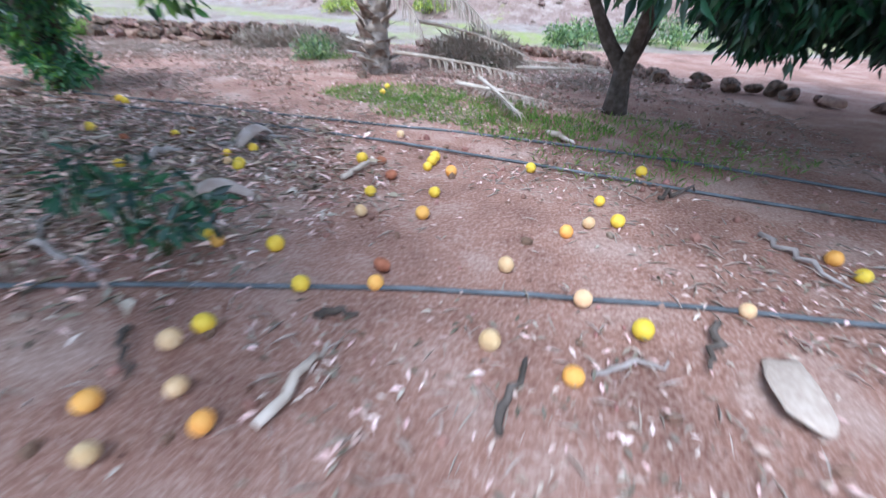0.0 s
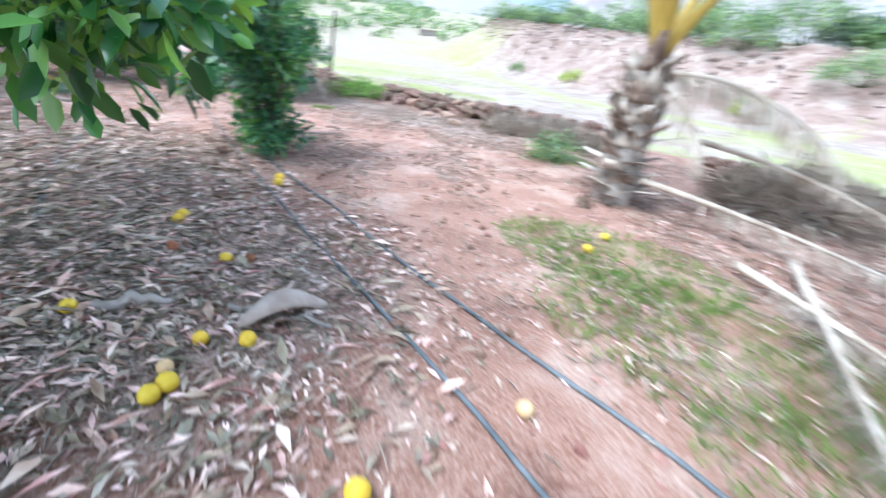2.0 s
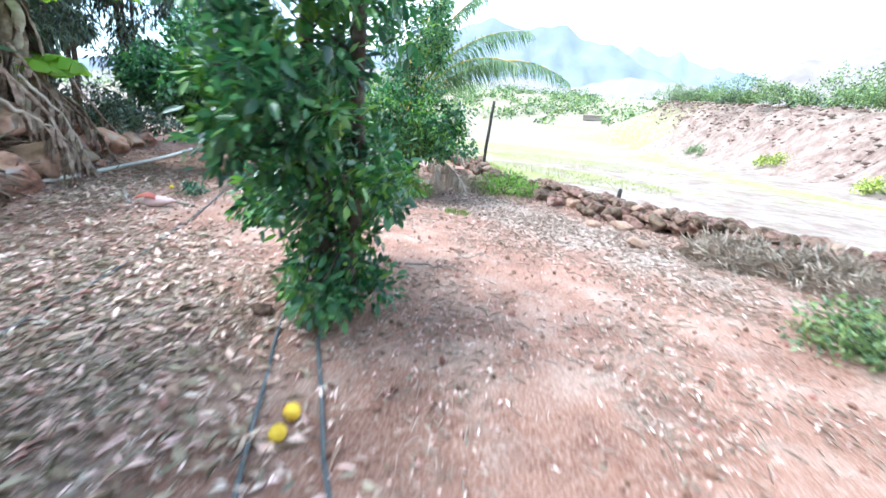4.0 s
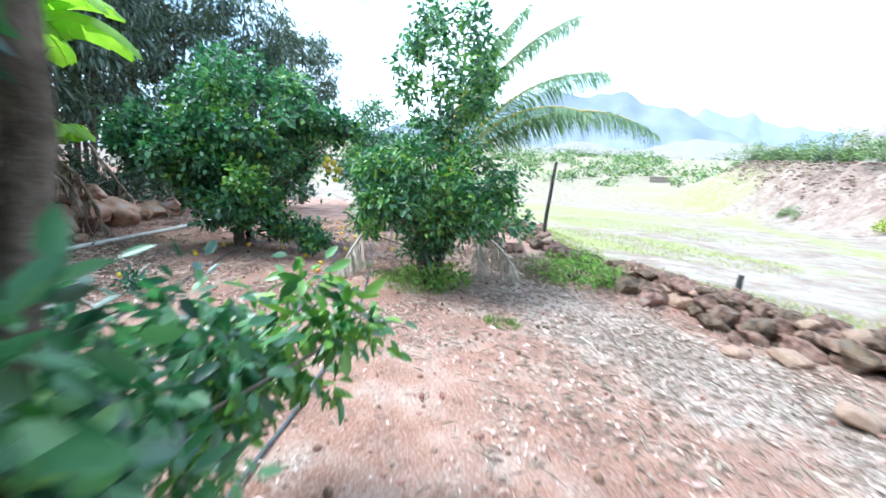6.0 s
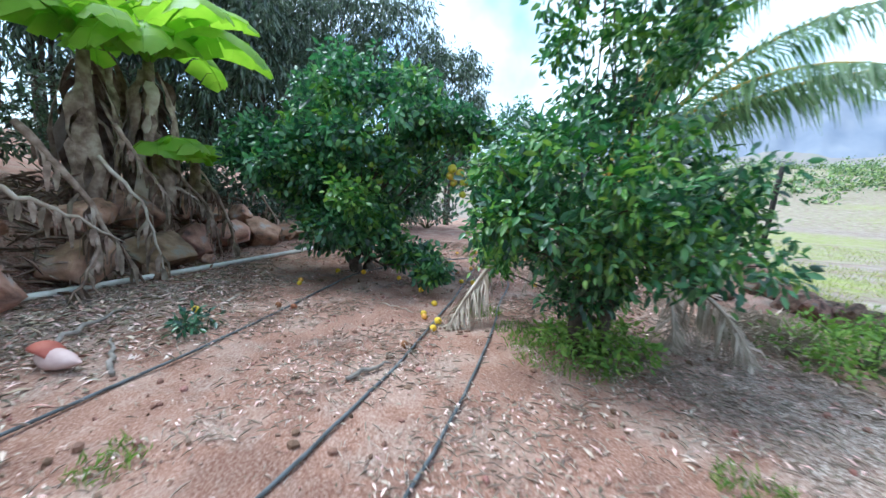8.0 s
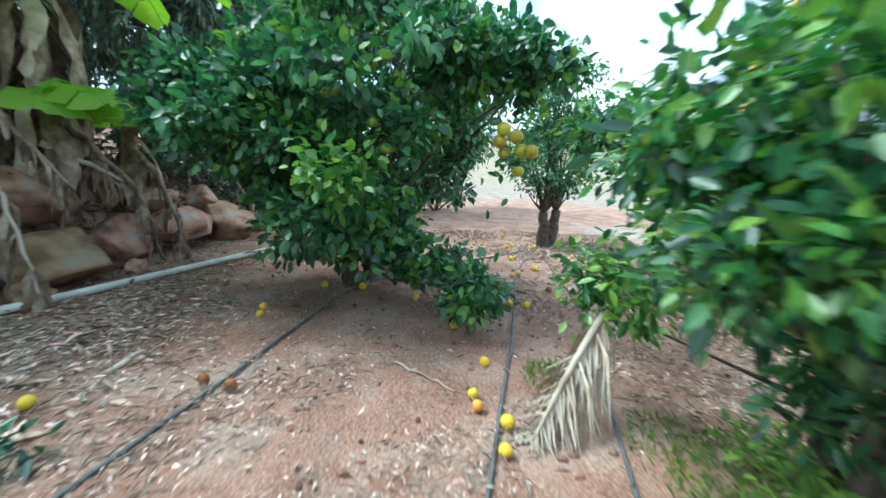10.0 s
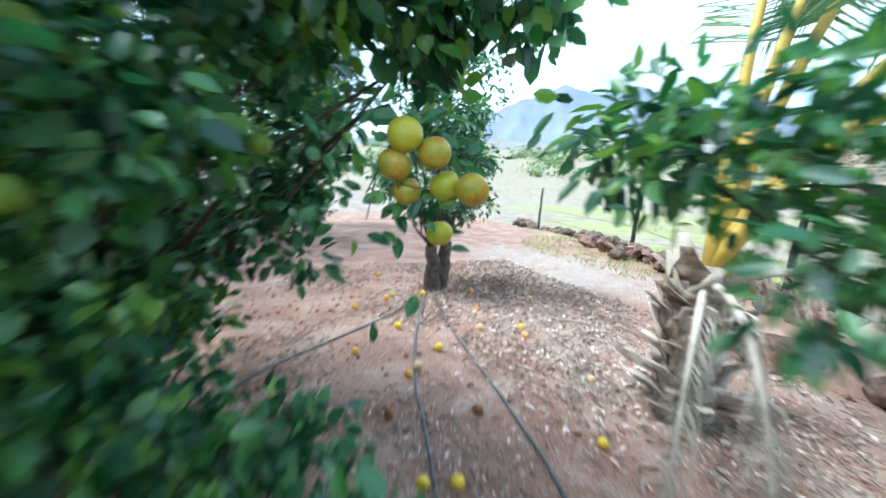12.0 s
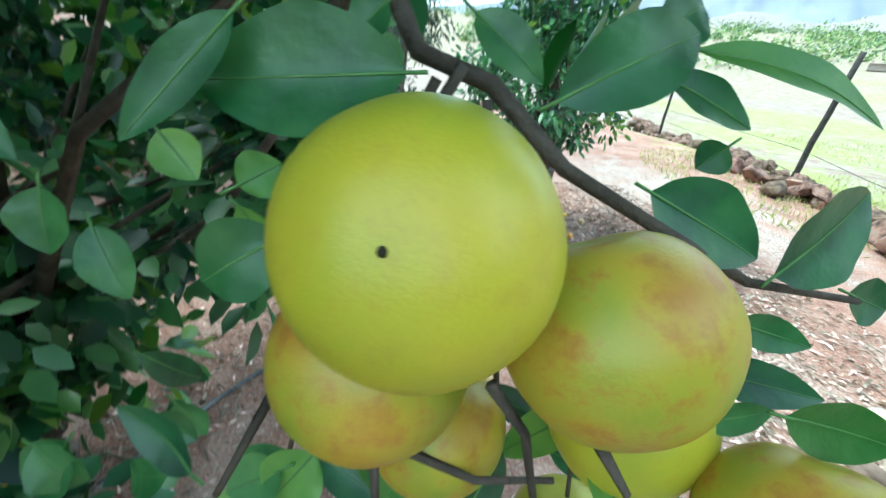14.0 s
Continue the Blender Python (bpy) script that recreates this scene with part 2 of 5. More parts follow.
def tree(name, foot, trunk_h, trunk_r, blobs, clumps, per, size, width, seed, label, stems=1, material=None, bark=None,
         young=0.0, droop=0.35, radius=0.24, lean=(0, 0), limbs=0.2, clear=(), fresh_blobs=(), fork=0.0, shoots=(), **kw):
    """A tree with a forked trunk, limbs and a crown of leaf clumps spread over several uneven blobs (x, y, z, rx, ry, rz)."""
    rng = np.random.RandomState(seed)
    root = tagged(new(name), label, "tree")
    root.location = foot
    wood, crown, fresh = Geo(), Geo(), Geo()
    tops = []
    for s in range(stems):
        a = s * 2.4 + seed
        base = np.array([math.cos(a), math.sin(a), 0]) * (0.09 * (stems > 1)) + np.array([0, 0, -0.06])
        top = np.array([math.cos(a) * 0.16 * stems ** 0.5 + lean[0], math.sin(a) * 0.16 * stems ** 0.5 + lean[1], trunk_h * rng.uniform(0.85, 1.15)])
        if fork:
            # one bole that parts into spreading limbs
            base, top = np.array([0, 0, -0.06]), np.array([math.cos(a) * 0.75, math.sin(a) * 0.75, trunk_h * rng.uniform(0.9, 1.2)])
            knee = np.array([0.03 * math.cos(a), 0.03 * math.sin(a), fork])
            way = np.array([base, (base + knee) / 2 + rng.normal(0, 0.012, 3), knee, knee + (top - knee) * np.array([0.3, 0.3, 0.25]), knee + (top - knee) * np.array([0.62, 0.62, 0.6]), top])
            tube(wood, way, [trunk_r * 1.5, trunk_r * 1.1, trunk_r * 0.95, trunk_r * 0.72, trunk_r * 0.6, trunk_r * 0.45], 9, 0.1, rng)
            tops.append(top)
            continue
        tube(wood, bend(base, top, 0, 7, 0.02, rng), [trunk_r * 1.35, trunk_r, trunk_r * 0.85], 9, 0.08, rng)
        tops.append(top)
    vol = np.array([b[3] * b[4] * b[5] for b in blobs]) ** 0.66
    pick = rng.choice(len(blobs), clumps, p=vol / vol.sum())
    for i in pick:
        b = np.array(blobs[i], float)
        d = unit(rng.normal(0, 1, 3))
        c = b[:3] + d * b[3:] * rng.uniform(0.3, 1.0) ** 0.5
        if any(np.linalg.norm(c + np.array(foot) - np.array(q[:3])) < q[3] for q in clear):
            continue
        r = radius * rng.uniform(0.7, 1.3)
        clump(fresh if rng.rand() < (0.85 if i in fresh_blobs else young) else crown, c, r, int(per * rng.uniform(0.6, 1.3)), size, width, rng, droop, **kw)
        if rng.rand() < limbs:
            t = tops[rng.randint(len(tops))] * min(1.0, max(0.25, 0.75 * c[2] / trunk_h))
            q = t + (c - t) * 0.5 + rng.normal(0, 0.1, 3)
            tube(wood, np.array([t, t + (q - t) * 0.6, q, c]), [trunk_r * 0.36, trunk_r * 0.2, 0.005], 5)
    for a, b in shoots:
        # long thin branches that carry the outermost leaves
        tube(wood, bend(a, b, 0.08, 8, 0.015, rng), [0.022, 0.014, 0.006], 6)
    part("trunk", wood, bark or M_BARK, root)
    part("crown", crown, material or M_CITRUS, root)
    if fresh.n:
        tagged(part("young_growth", fresh, M_YOUNG, root), "fresh light green leaves", kind="stuff")
    return root


# ---------------------------------------------------------------- ground
def spaced(lo, hi, step, far, n):
    mid = np.arange(lo, hi + step / 2, step)
    g = np.geomspace(step, far, n)
    return np.concatenate([(lo - np.cumsum(g))[::-1], mid, hi + np.cumsum(g)])


def bump01(x, a, b):
    t = np.clip((x - a) / (b - a), 0, 1)
    return t * t * (3 - 2 * t)


def bank_foot(x):
    """How far north the foot of the dry bank runs."""
    return np.interp(x, [-84, -56, -29, -13, -8, 5, 20, 60], [116, 87, 59, 43, 36, 31, 29, 28])


def relief(x, y):
    """Height of the land: flat orchard, a terrace to the south, a dry bank far to the north."""
    z = 0.0 * x
    z = z + 0.9 * bump01(-y, -2.3, -1.3) * bump01(-x, 8.0, 10.0)
    z = z + 2.0 * bump01(-y, -1.0, 8.0) * bump01(-x, 8.0, 12.0)
    z = z - 0.5 * bump01(y - 4.5 * bump01(-x, 11.0, 19.0), 11.8, 14.5)
    # the field rises slowly up the valley
    away = np.hypot(x, y)
    z = z + 0.14 * np.clip(away - 105, 0, 190) * bump01(y, -30.0, 20.0)
    # the bank across the dry river bed
    foot = bank_foot(x)
    far = y - foot
    crown = 0.083 * np.hypot(x, foot) + 2.3 - 0.14 * np.clip(away - 105, 0, 190)
    z = z + np.clip(crown, 0, 12) * bump01(far, 0.0, 10.0) * bump01(x, -100.0, -62.0) * bump01(-x, -70.0, -50.0)
    return z


gx, gy = spaced(-25.0, 4.0, 0.13, 420.0, 64), spaced(0.0, 19.0, 0.13, 420.0, 64)
X, Y = np.meshgrid(gx, gy)
Z = relief(X, Y)
near = np.clip(1 - (np.abs(X + 7.5) - 14) / 6, 0, 1) * np.clip(1 - (np.abs(Y - 7) - 9) / 6, 0, 1)
lump = np.array([noise.noise(Vector((x * 1.3, y * 1.3, 0))) + 0.5 * noise.noise(Vector((x * 4, y * 4, 3))) for x, y in zip(X.ravel(), Y.ravel())]).reshape(X.shape)
rough_far = np.array([noise.noise(Vector((x * 0.35, y * 0.35, 9))) for x, y in zip(X.ravel(), Y.ravel())]).reshape(X.shape)
Z = Z + lump * 0.018 * near + (1 - near) * rough_far * (0.12 + 0.5 * bump01(Y - bank_foot(X), 0.0, 5.0)) * (np.hypot(X, Y) < 150)
nx, ny = len(gx), len(gy)
gf = [(j * nx + i, j * nx + i + 1, (j + 1) * nx + i + 1, (j + 1) * nx + i) for j in range(ny - 1) for i in range(nx - 1)]


def soil():
    m = bpy.data.materials.new("red orchard soil")
    m.use_nodes = True
    n, l = m.node_tree.nodes, m.node_tree.links
    b = n["Principled BSDF"]
    tc = n.new("ShaderNodeTexCoord")

    def noi(scale, detail=6, rough=0.6):
        q = n.new("ShaderNodeTexNoise")
        q.inputs["Scale"].default_value, q.inputs["Detail"].default_value, q.inputs["Roughness"].default_value = scale, detail, rough
        l.new(tc.outputs["Object"], q.inputs["Vector"])
        return q.outputs["Fac"]

    def ramp(src, *stops):
        q = n.new("ShaderNodeValToRGB")
        e = q.color_ramp.elements
        while len(e) < len(stops):
            e.new(0.5)
        for i, (p, c) in enumerate(stops):
            e[i].position, e[i].color = p, (*c, 1)
        l.new(src, q.inputs[0])
        return q.outputs[0]

    def mix(fac, a, c):
        q = n.new("ShaderNodeMix")
        q.data_type = "RGBA"
        l.new(fac, q.inputs[0]), l.new(a, q.inputs[6]), l.new(c, q.inputs[7])
        return q.outputs[2]

    def zone(name):
        q = n.new("ShaderNodeAttribute")
        q.attribute_name = name
        mu = n.new("ShaderNodeMath")
        mu.operation = "MULTIPLY_ADD"
        l.new(noi(2.2), mu.inputs[0])
        mu.inputs[1].default_value = 1.6
        ad = n.new("ShaderNodeMath")
        ad.operation = "SUBTRACT"
        l.new(q.outputs["Fac"], ad.inputs[0])
        ad.inputs[1].default_value = 1.3
        l.new(ad.outputs[0], mu.inputs[2])
        sc = n.new("ShaderNodeMath")
        sc.operation, sc.use_clamp = "MULTIPLY", True
        l.new(mu.outputs[0], sc.inputs[0])
        sc.inputs[1].default_value = 2.0
        return sc.outputs[0]

    red = ramp(noi(1.6, 8), (0.36, (0.155, 0.067, 0.045)), (0.5, (0.32, 0.16, 0.11)), (0.64, (0.5, 0.35, 0.28)))
    grain = ramp(noi(55, 6, 0.7), (0.36, (0.12, 0.06, 0.044)), (0.5, (0.33, 0.195, 0.145)), (0.63, (0.6, 0.46, 0.385)))
    q = n.new("ShaderNodeMix")
    q.data_type = "RGBA"
    q.inputs[0].default_value = 0.5
    l.new(red, q.inputs[6]), l.new(grain, q.inputs[7])
    col = q.outputs[2]
    litter = ramp(noi(38, 8, 0.75), (0.42, (0.13, 0.085, 0.066)), (0.5, (0.37, 0.28, 0.23)), (0.6, (0.66, 0.57, 0.5)))
    col = mix(zone("litter"), col, litter)
    dry = ramp(noi(0.9, 12, 0.75), (0.36, (0.19, 0.14, 0.11)), (0.5, (0.28, 0.23, 0.19)), (0.62, (0.37, 0.325, 0.28)))
    col = mix(zone("dry"), col, dry)
    bank = ramp(noi(0.7, 14, 0.8), (0.38, (0.14, 0.085, 0.068)), (0.5, (0.26, 0.185, 0.15)), (0.6, (0.37, 0.3, 0.25)))
    col = mix(zone("bank"), col, bank)
    green = ramp(noi(3.5, 8, 0.7), (0.36, (0.2, 0.25, 0.055)), (0.5, (0.28, 0.31, 0.08)), (0.64, (0.34, 0.32, 0.16)))
    col = mix(zone("green"), col, green)
    l.new(col, b.inputs["Base Color"])
    b.inputs["Roughness"].default_value = 0.95
    b.inputs["Specular IOR Level"].default_value = 0.1
    bp = n.new("ShaderNodeBump")
    bp.inputs["Strength"].default_value, bp.inputs["Distance"].default_value = 0.7, 0.02
    l.new(noi(60, 8, 0.7), bp.inputs["Height"])
    l.new(bp.outputs[0], b.inputs["Normal"])
    return m


M_SOIL = soil()
ground = Geo()
ground.add(np.stack([X, Y, Z], -1).reshape(-1, 3), gf)
ground_ob = part("ground", ground, M_SOIL)
tagged(ground_ob, "red earth orchard ground running into dry open land", "ground", kind="structure")


def blob(x, y, cx, cy, rx, ry):
    return np.clip(1.4 - np.hypot((x - cx) / rx, (y - cy) / ry), 0, 1)


xr, yr = X.ravel(), Y.ravel()
fray = 3.0 * np.sin(xr * 0.21 + 2.0 * np.sin(yr * 0.13)) + 2.0 * np.sin(yr * 0.47 + xr * 0.31) + 1.2 * np.sin(xr * 0.9 - yr * 0.7)
past = yr + fray - bank_foot(xr)
zones = {
    "litter": np.maximum.reduce([blob(xr, yr, -3.0, 3.0, 2.1, 1.7), blob(xr, yr, -5.5, 3.6, 2.5, 1.5), blob(xr, yr, -7.0, 9.7, 5.0, 1.3),
                                 0.7 * blob(xr, yr, -14.5, 9.8, 3.5, 1.3), 0.8 * blob(xr, yr, -10.5, 3.4, 2.0, 1.2), 0.6 * blob(xr, yr, 1.5, 7.5, 2.5, 1.0), 0.95 * blob(xr, yr, -18.5, 12.3, 4.5, 2.2), 0.48 - 0.24 * bump01(xr, -4.0, -1.0)]),
    "dry": np.clip(bump01(yr - 4.5 * bump01(-xr, 11.0, 19.0), 11.3, 12.6) + bump01(np.hypot(xr + 7, yr - 6), 22, 30), 0, 1),
    "green": np.maximum.reduce([0.85 * blob(xr, yr + 0.3 * fray, -18.5, 18.0, 5.5, 3.0), 0.75 * blob(xr + fray, yr + fray, -17, 22, 8, 3.5), 0.7 * blob(xr, yr, -28, 32, 14, 6), 0.8 * blob(xr, yr, -45, 40, 24, 18), 0.85 * blob(xr, yr, -24, 19, 8, 4), 0.8 * blob(xr, yr, -30, 26, 10, 6), 0.7 * blob(xr, yr + 0.4 * fray, 0, 17, 10, 3),
                                0.55 * bump01(np.hypot(xr, yr), 60, 110), 0.85 * bump01(past, -17, -8) * (1 - bump01(past, -6, 0)), 0.6 * bump01(yr - bank_foot(xr), 9, 13)]),
    "bank": bump01(yr - bank_foot(xr), -2.0, 1.0) * (1 - bump01(yr - bank_foot(xr), 14.0, 20.0)) * bump01(xr, -95.0, -75.0),
}
for key, values in zones.items():
    at = ground_ob.data.attributes.new(key, "FLOAT", "POINT")
    at.data.foreach_set("value", values.astype(np.float32))


# ---------------------------------------------------------------- mountains
def mountain(name, dist, crest, seed, label, material=None):
    """A ridge seen against the sky: crest gives its height in degrees at several bearings."""
    g = Geo()
    n, k = 160, 22
    deg = np.linspace(crest[0][0], crest[-1][0], n)
    a = np.radians(deg)
    ridge = np.array([noise.noise(Vector((i * 0.11, seed, 0))) * 0.1 + noise.noise(Vector((i * 0.33, seed, 5))) * 0.05 for i in range(n)])
    prof = np.tan(np.radians(np.interp(deg, [c[0] for c in crest], [c[1] for c in crest]))) * (1 + ridge) * dist
    v, f = [], []
    for j in range(k):
        u = j / (k - 1)
        for i in range(n):
            spur = abs(noise.noise(Vector((i * 0.14 + j * 0.06, j * 0.05, seed * 3.0)))) * 0.5 + abs(noise.noise(Vector((i * 0.4 - j * 0.12, j * 0.1, seed)))) * 0.22
            d = dist * (0.7 + 0.3 * u + 0.12 * spur * math.sin(math.pi * u))
            v.append((-math.sin(a[i]) * d, math.cos(a[i]) * d, prof[i] * (u ** 1.35) - 3 * (1 - u)))
    for j in range(k - 1):
        for i in range(n - 1):
            f.append((j * n + i, j * n + i + 1, (j + 1) * n + i + 1, (j + 1) * n + i))
    g.add(v, f)
    return tagged(part(name, g, material or M_MOUNT), label, "mountain", kind="structure")


def painted_haze(m, colour):
    """Gives a far slope an even emission that stands in for haze in the air between."""
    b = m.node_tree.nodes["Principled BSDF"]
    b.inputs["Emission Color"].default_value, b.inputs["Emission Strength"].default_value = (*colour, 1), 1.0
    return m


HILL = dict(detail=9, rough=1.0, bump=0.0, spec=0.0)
# haze is put into these colours: emission on all, bluish bases on the ridges
M_DRYHILL = painted_haze(surface("dry hillside", [(0.17, 0.14, 0.13), (0.24, 0.2, 0.18), (0.2, 0.2, 0.15)], scale=0.05, **HILL), (0.06, 0.06, 0.075))
M_MOUNT = painted_haze(surface("haze-tinted hillside", [(0.115, 0.13, 0.16), (0.15, 0.16, 0.185), (0.19, 0.195, 0.21)], scale=0.012, **HILL), (0.085, 0.1, 0.14))
M_FAINT = painted_haze(surface("haze-faded hillside", [(0.13, 0.14, 0.17), (0.17, 0.18, 0.2)], scale=0.012, **HILL), (0.11, 0.13, 0.18))
M_FAN = painted_haze(surface("pale foothill", [(0.16, 0.14, 0.125), (0.22, 0.195, 0.175), (0.2, 0.195, 0.15)], scale=0.03, **HILL), (0.07, 0.07, 0.08))
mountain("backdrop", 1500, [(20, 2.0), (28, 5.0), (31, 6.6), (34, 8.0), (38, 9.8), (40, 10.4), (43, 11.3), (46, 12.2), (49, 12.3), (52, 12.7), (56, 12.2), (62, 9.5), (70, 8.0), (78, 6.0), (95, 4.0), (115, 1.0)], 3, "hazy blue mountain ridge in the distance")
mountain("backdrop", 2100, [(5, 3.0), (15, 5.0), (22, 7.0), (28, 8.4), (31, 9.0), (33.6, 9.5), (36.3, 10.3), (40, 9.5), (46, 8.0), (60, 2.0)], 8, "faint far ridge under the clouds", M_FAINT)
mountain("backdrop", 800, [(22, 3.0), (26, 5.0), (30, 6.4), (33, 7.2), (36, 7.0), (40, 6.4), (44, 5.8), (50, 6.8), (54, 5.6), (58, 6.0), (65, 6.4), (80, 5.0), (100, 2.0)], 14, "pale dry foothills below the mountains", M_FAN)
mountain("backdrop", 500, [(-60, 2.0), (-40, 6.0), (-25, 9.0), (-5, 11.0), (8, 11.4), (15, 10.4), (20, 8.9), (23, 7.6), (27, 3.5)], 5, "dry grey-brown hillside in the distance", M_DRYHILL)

# ---------------------------------------------------------------- trees
def land(x, y):
    return float(relief(np.array([float(x)]), np.array([float(y)]))[0])


# high crown blobs to the south and east are unseen, added to shade the soil
tree("mango_tree", (1.98, 5.15, 0), 1.35, 0.1, [(0.5, 0.2, 2.7, 1.9, 1.8, 0.8), (0.1, -1.0, 2.3, 0.9, 0.9, 0.4), (1.6, -0.9, 1.6, 0.9, 1.0, 0.6), (1.8, 0.4, 1.4, 0.9, 1.0, 0.6), (-0.75, 0.3, 2.0, 0.4, 0.4, 0.35), (0.5, -1.7, 3.0, 2.2, 1.6, 0.5), (1.4, -2.3, 2.5, 1.9, 1.7, 0.5), (0.85, -0.9, 1.5, 0.75, 0.6, 0.5), (2.2, -1.2, 1.3, 0.9, 1.0, 0.5), (1.3, -0.3, 1.2, 0.6, 0.6, 0.4), (1.7, -3.5, 2.7, 1.5, 1.2, 0.4), (2.6, -1.6, 2.3, 1.8, 1.8, 0.5), (3.2, 0.2, 2.0, 1.6, 1.6, 0.7), (2.4, -3.4, 2.9, 1.8, 1.6, 0.4), (-0.9, -2.3, 1.55, 0.25, 0.35, 0.25), (4.0, -1.0, 1.5, 1.0, 2.0, 0.8), (3.0, -3.2, 2.5, 2.2, 1.8, 0.5), (-0.2, -2.6, 2.8, 1.3, 1.3, 0.35), (0.4, -4.1, 2.7, 1.6, 1.2, 0.35)],
     2700, 42, 0.19, 0.3, 21, "dark green mango tree with drooping leaves", stems=4, fork=0.5, shoots=(((0.0, -0.2, 1.35), (-0.9, -2.4, 1.6)),), material=M_MANGO, droop=1.1, lean=(0.1, 0), shape=SLIM, faces=SLIM_F, limbs=0.002)
tree("citrus_tree", (-4.8, 5.45, 0), 2.3, 0.045, [(0.05, -0.05, 1.0, 0.5, 0.5, 0.45), (0.25, -0.3, 2.2, 0.6, 0.6, 0.8), (-0.62, 0.3, 0.85, 0.28, 0.25, 0.25), (-0.1, 0.0, 0.5, 0.3, 0.3, 0.3), (-0.75, -0.35, 0.9, 0.3, 0.3, 0.3), (0.35, -0.5, 1.5, 0.4, 0.4, 0.4),
     (-0.88, 0.82, 0.85, 0.16, 0.16, 0.3), (-1.05, 0.5, 0.7, 0.2, 0.2, 0.2), (0.18, -0.16, 0.32, 0.22, 0.22, 0.2), (0.1, 0.12, 0.3, 0.2, 0.2, 0.18)],
     225, 48, 0.095, 0.5, 4, "citrus tree with several thin dark stems", stems=4, young=0.22, radius=0.18, limbs=0.25, fresh_blobs=(6, 7))
# blobs reaching south-east overhead are unseen, added to cast shade on the litter
tree("citrus_tree", (-3.7, 2.2, 0), 1.1, 0.09, [(0, 0, 2.5, 2.3, 1.9, 0.7), (0.7, 0.95, 1.65, 0.8, 0.45, 0.28), (0.2, 1.3, 1.5, 0.5, 0.4, 0.25), (-0.4, 1.0, 1.5, 0.6, 0.5, 0.3), (1.5, -1.3, 2.6, 1.2, 1.2, 0.4), (2.1, 0.85, 1.32, 0.3, 0.14, 0.2), (1.4, 1.1, 1.4, 0.6, 0.25, 0.2), (2.2, -1.6, 2.5, 1.0, 1.0, 0.35), (1.9, -2.4, 2.4, 1.3, 1.0, 0.4)],
     560, 44, 0.115, 0.5, 6, "spreading citrus tree over leaf litter", stems=2, young=0.1, limbs=0.1, fresh_blobs=(5,), shoots=(((0.3, 0.3, 1.2), (2.15, 0.87, 1.35)),))
tree("citrus_tree", (-9.8, 8.35, 0), 0.85, 0.06, [(0.25, 0, 1.45, 1.15, 1.25, 0.75), (0.1, 0.1, 3.0, 0.75, 0.75, 1.1), (0.55, 0.3, 1.2, 0.9, 0.9, 0.5), (-0.85, -0.75, 0.8, 0.3, 0.3, 0.22), (-1.3, -0.25, 1.65, 0.4, 0.25, 0.25), (0.2, -0.9, 1.35, 0.5, 0.3, 0.35), (0.05, -0.05, 0.6, 0.35, 0.35, 0.25),
     (-1.95, -0.55, 1.8, 0.2, 0.17, 0.12), (-1.6, -0.45, 1.78, 0.32, 0.2, 0.2), (-1.42, -0.4, 1.5, 0.24, 0.18, 0.2)],
     420, 50, 0.095, 0.5, 7, "bushy citrus tree with sparse upper shoots", stems=3, young=0.45, radius=0.22, limbs=0.12, fresh_blobs=(3,))
tree("grapefruit_tree", (-13.4, 5.75, 0), 0.9, 0.09, [(0, 0.05, 2.35, 1.8, 1.5, 1.4), (0.4, -0.1, 0.95, 1.25, 0.8, 0.5), (0.35, 0.95, 1.8, 0.8, 0.4, 0.8), (0.1, -0.8, 1.75, 1.1, 0.7, 0.65), (0.7, 0.75, 0.6, 0.5, 0.45, 0.28), (1.45, 1.12, 0.33, 0.3, 0.2, 0.13), (1.5, 1.2, 0.42, 0.22, 0.18, 0.15), (1.05, 1.3, 2.45, 0.5, 0.45, 0.25), (0.72, 1.65, 1.95, 0.16, 0.2, 0.38), (0.95, 1.75, 2.4, 0.4, 0.35, 0.25), (0.95, -1.15, 1.8, 0.65, 0.45, 0.4), (0.3, -1.6, 2.0, 0.8, 0.55, 0.6), (1.8, 0.1, 1.35, 0.3, 0.2, 0.28)],
     900, 46, 0.115, 0.66, 9, "large dense grapefruit tree laden with fruit", stems=2, young=0.25, limbs=0.06, clear=((-12.05, 7.2, 1.75, 0.74), (-12.75, 6.75, 1.1, 0.6), (-12.85, 6.75, 1.95, 0.42), (-13.25, 6.4, 1.9, 0.5)), fresh_blobs=(12,), shoots=(((0.2, 0.05, 0.8), (1.85, 0.1, 1.4)),))
tree("citrus_tree", (-16.9, 9.05, 0), 0.8, 0.11, [(0, 0, 1.8, 1.05, 1.05, 0.75), (0.2, 0, 3.0, 0.8, 0.8, 0.9)],
     220, 42, 0.1, 0.5, 12, "small citrus tree with a short thick trunk", stems=2, limbs=0.15, young=0.1)

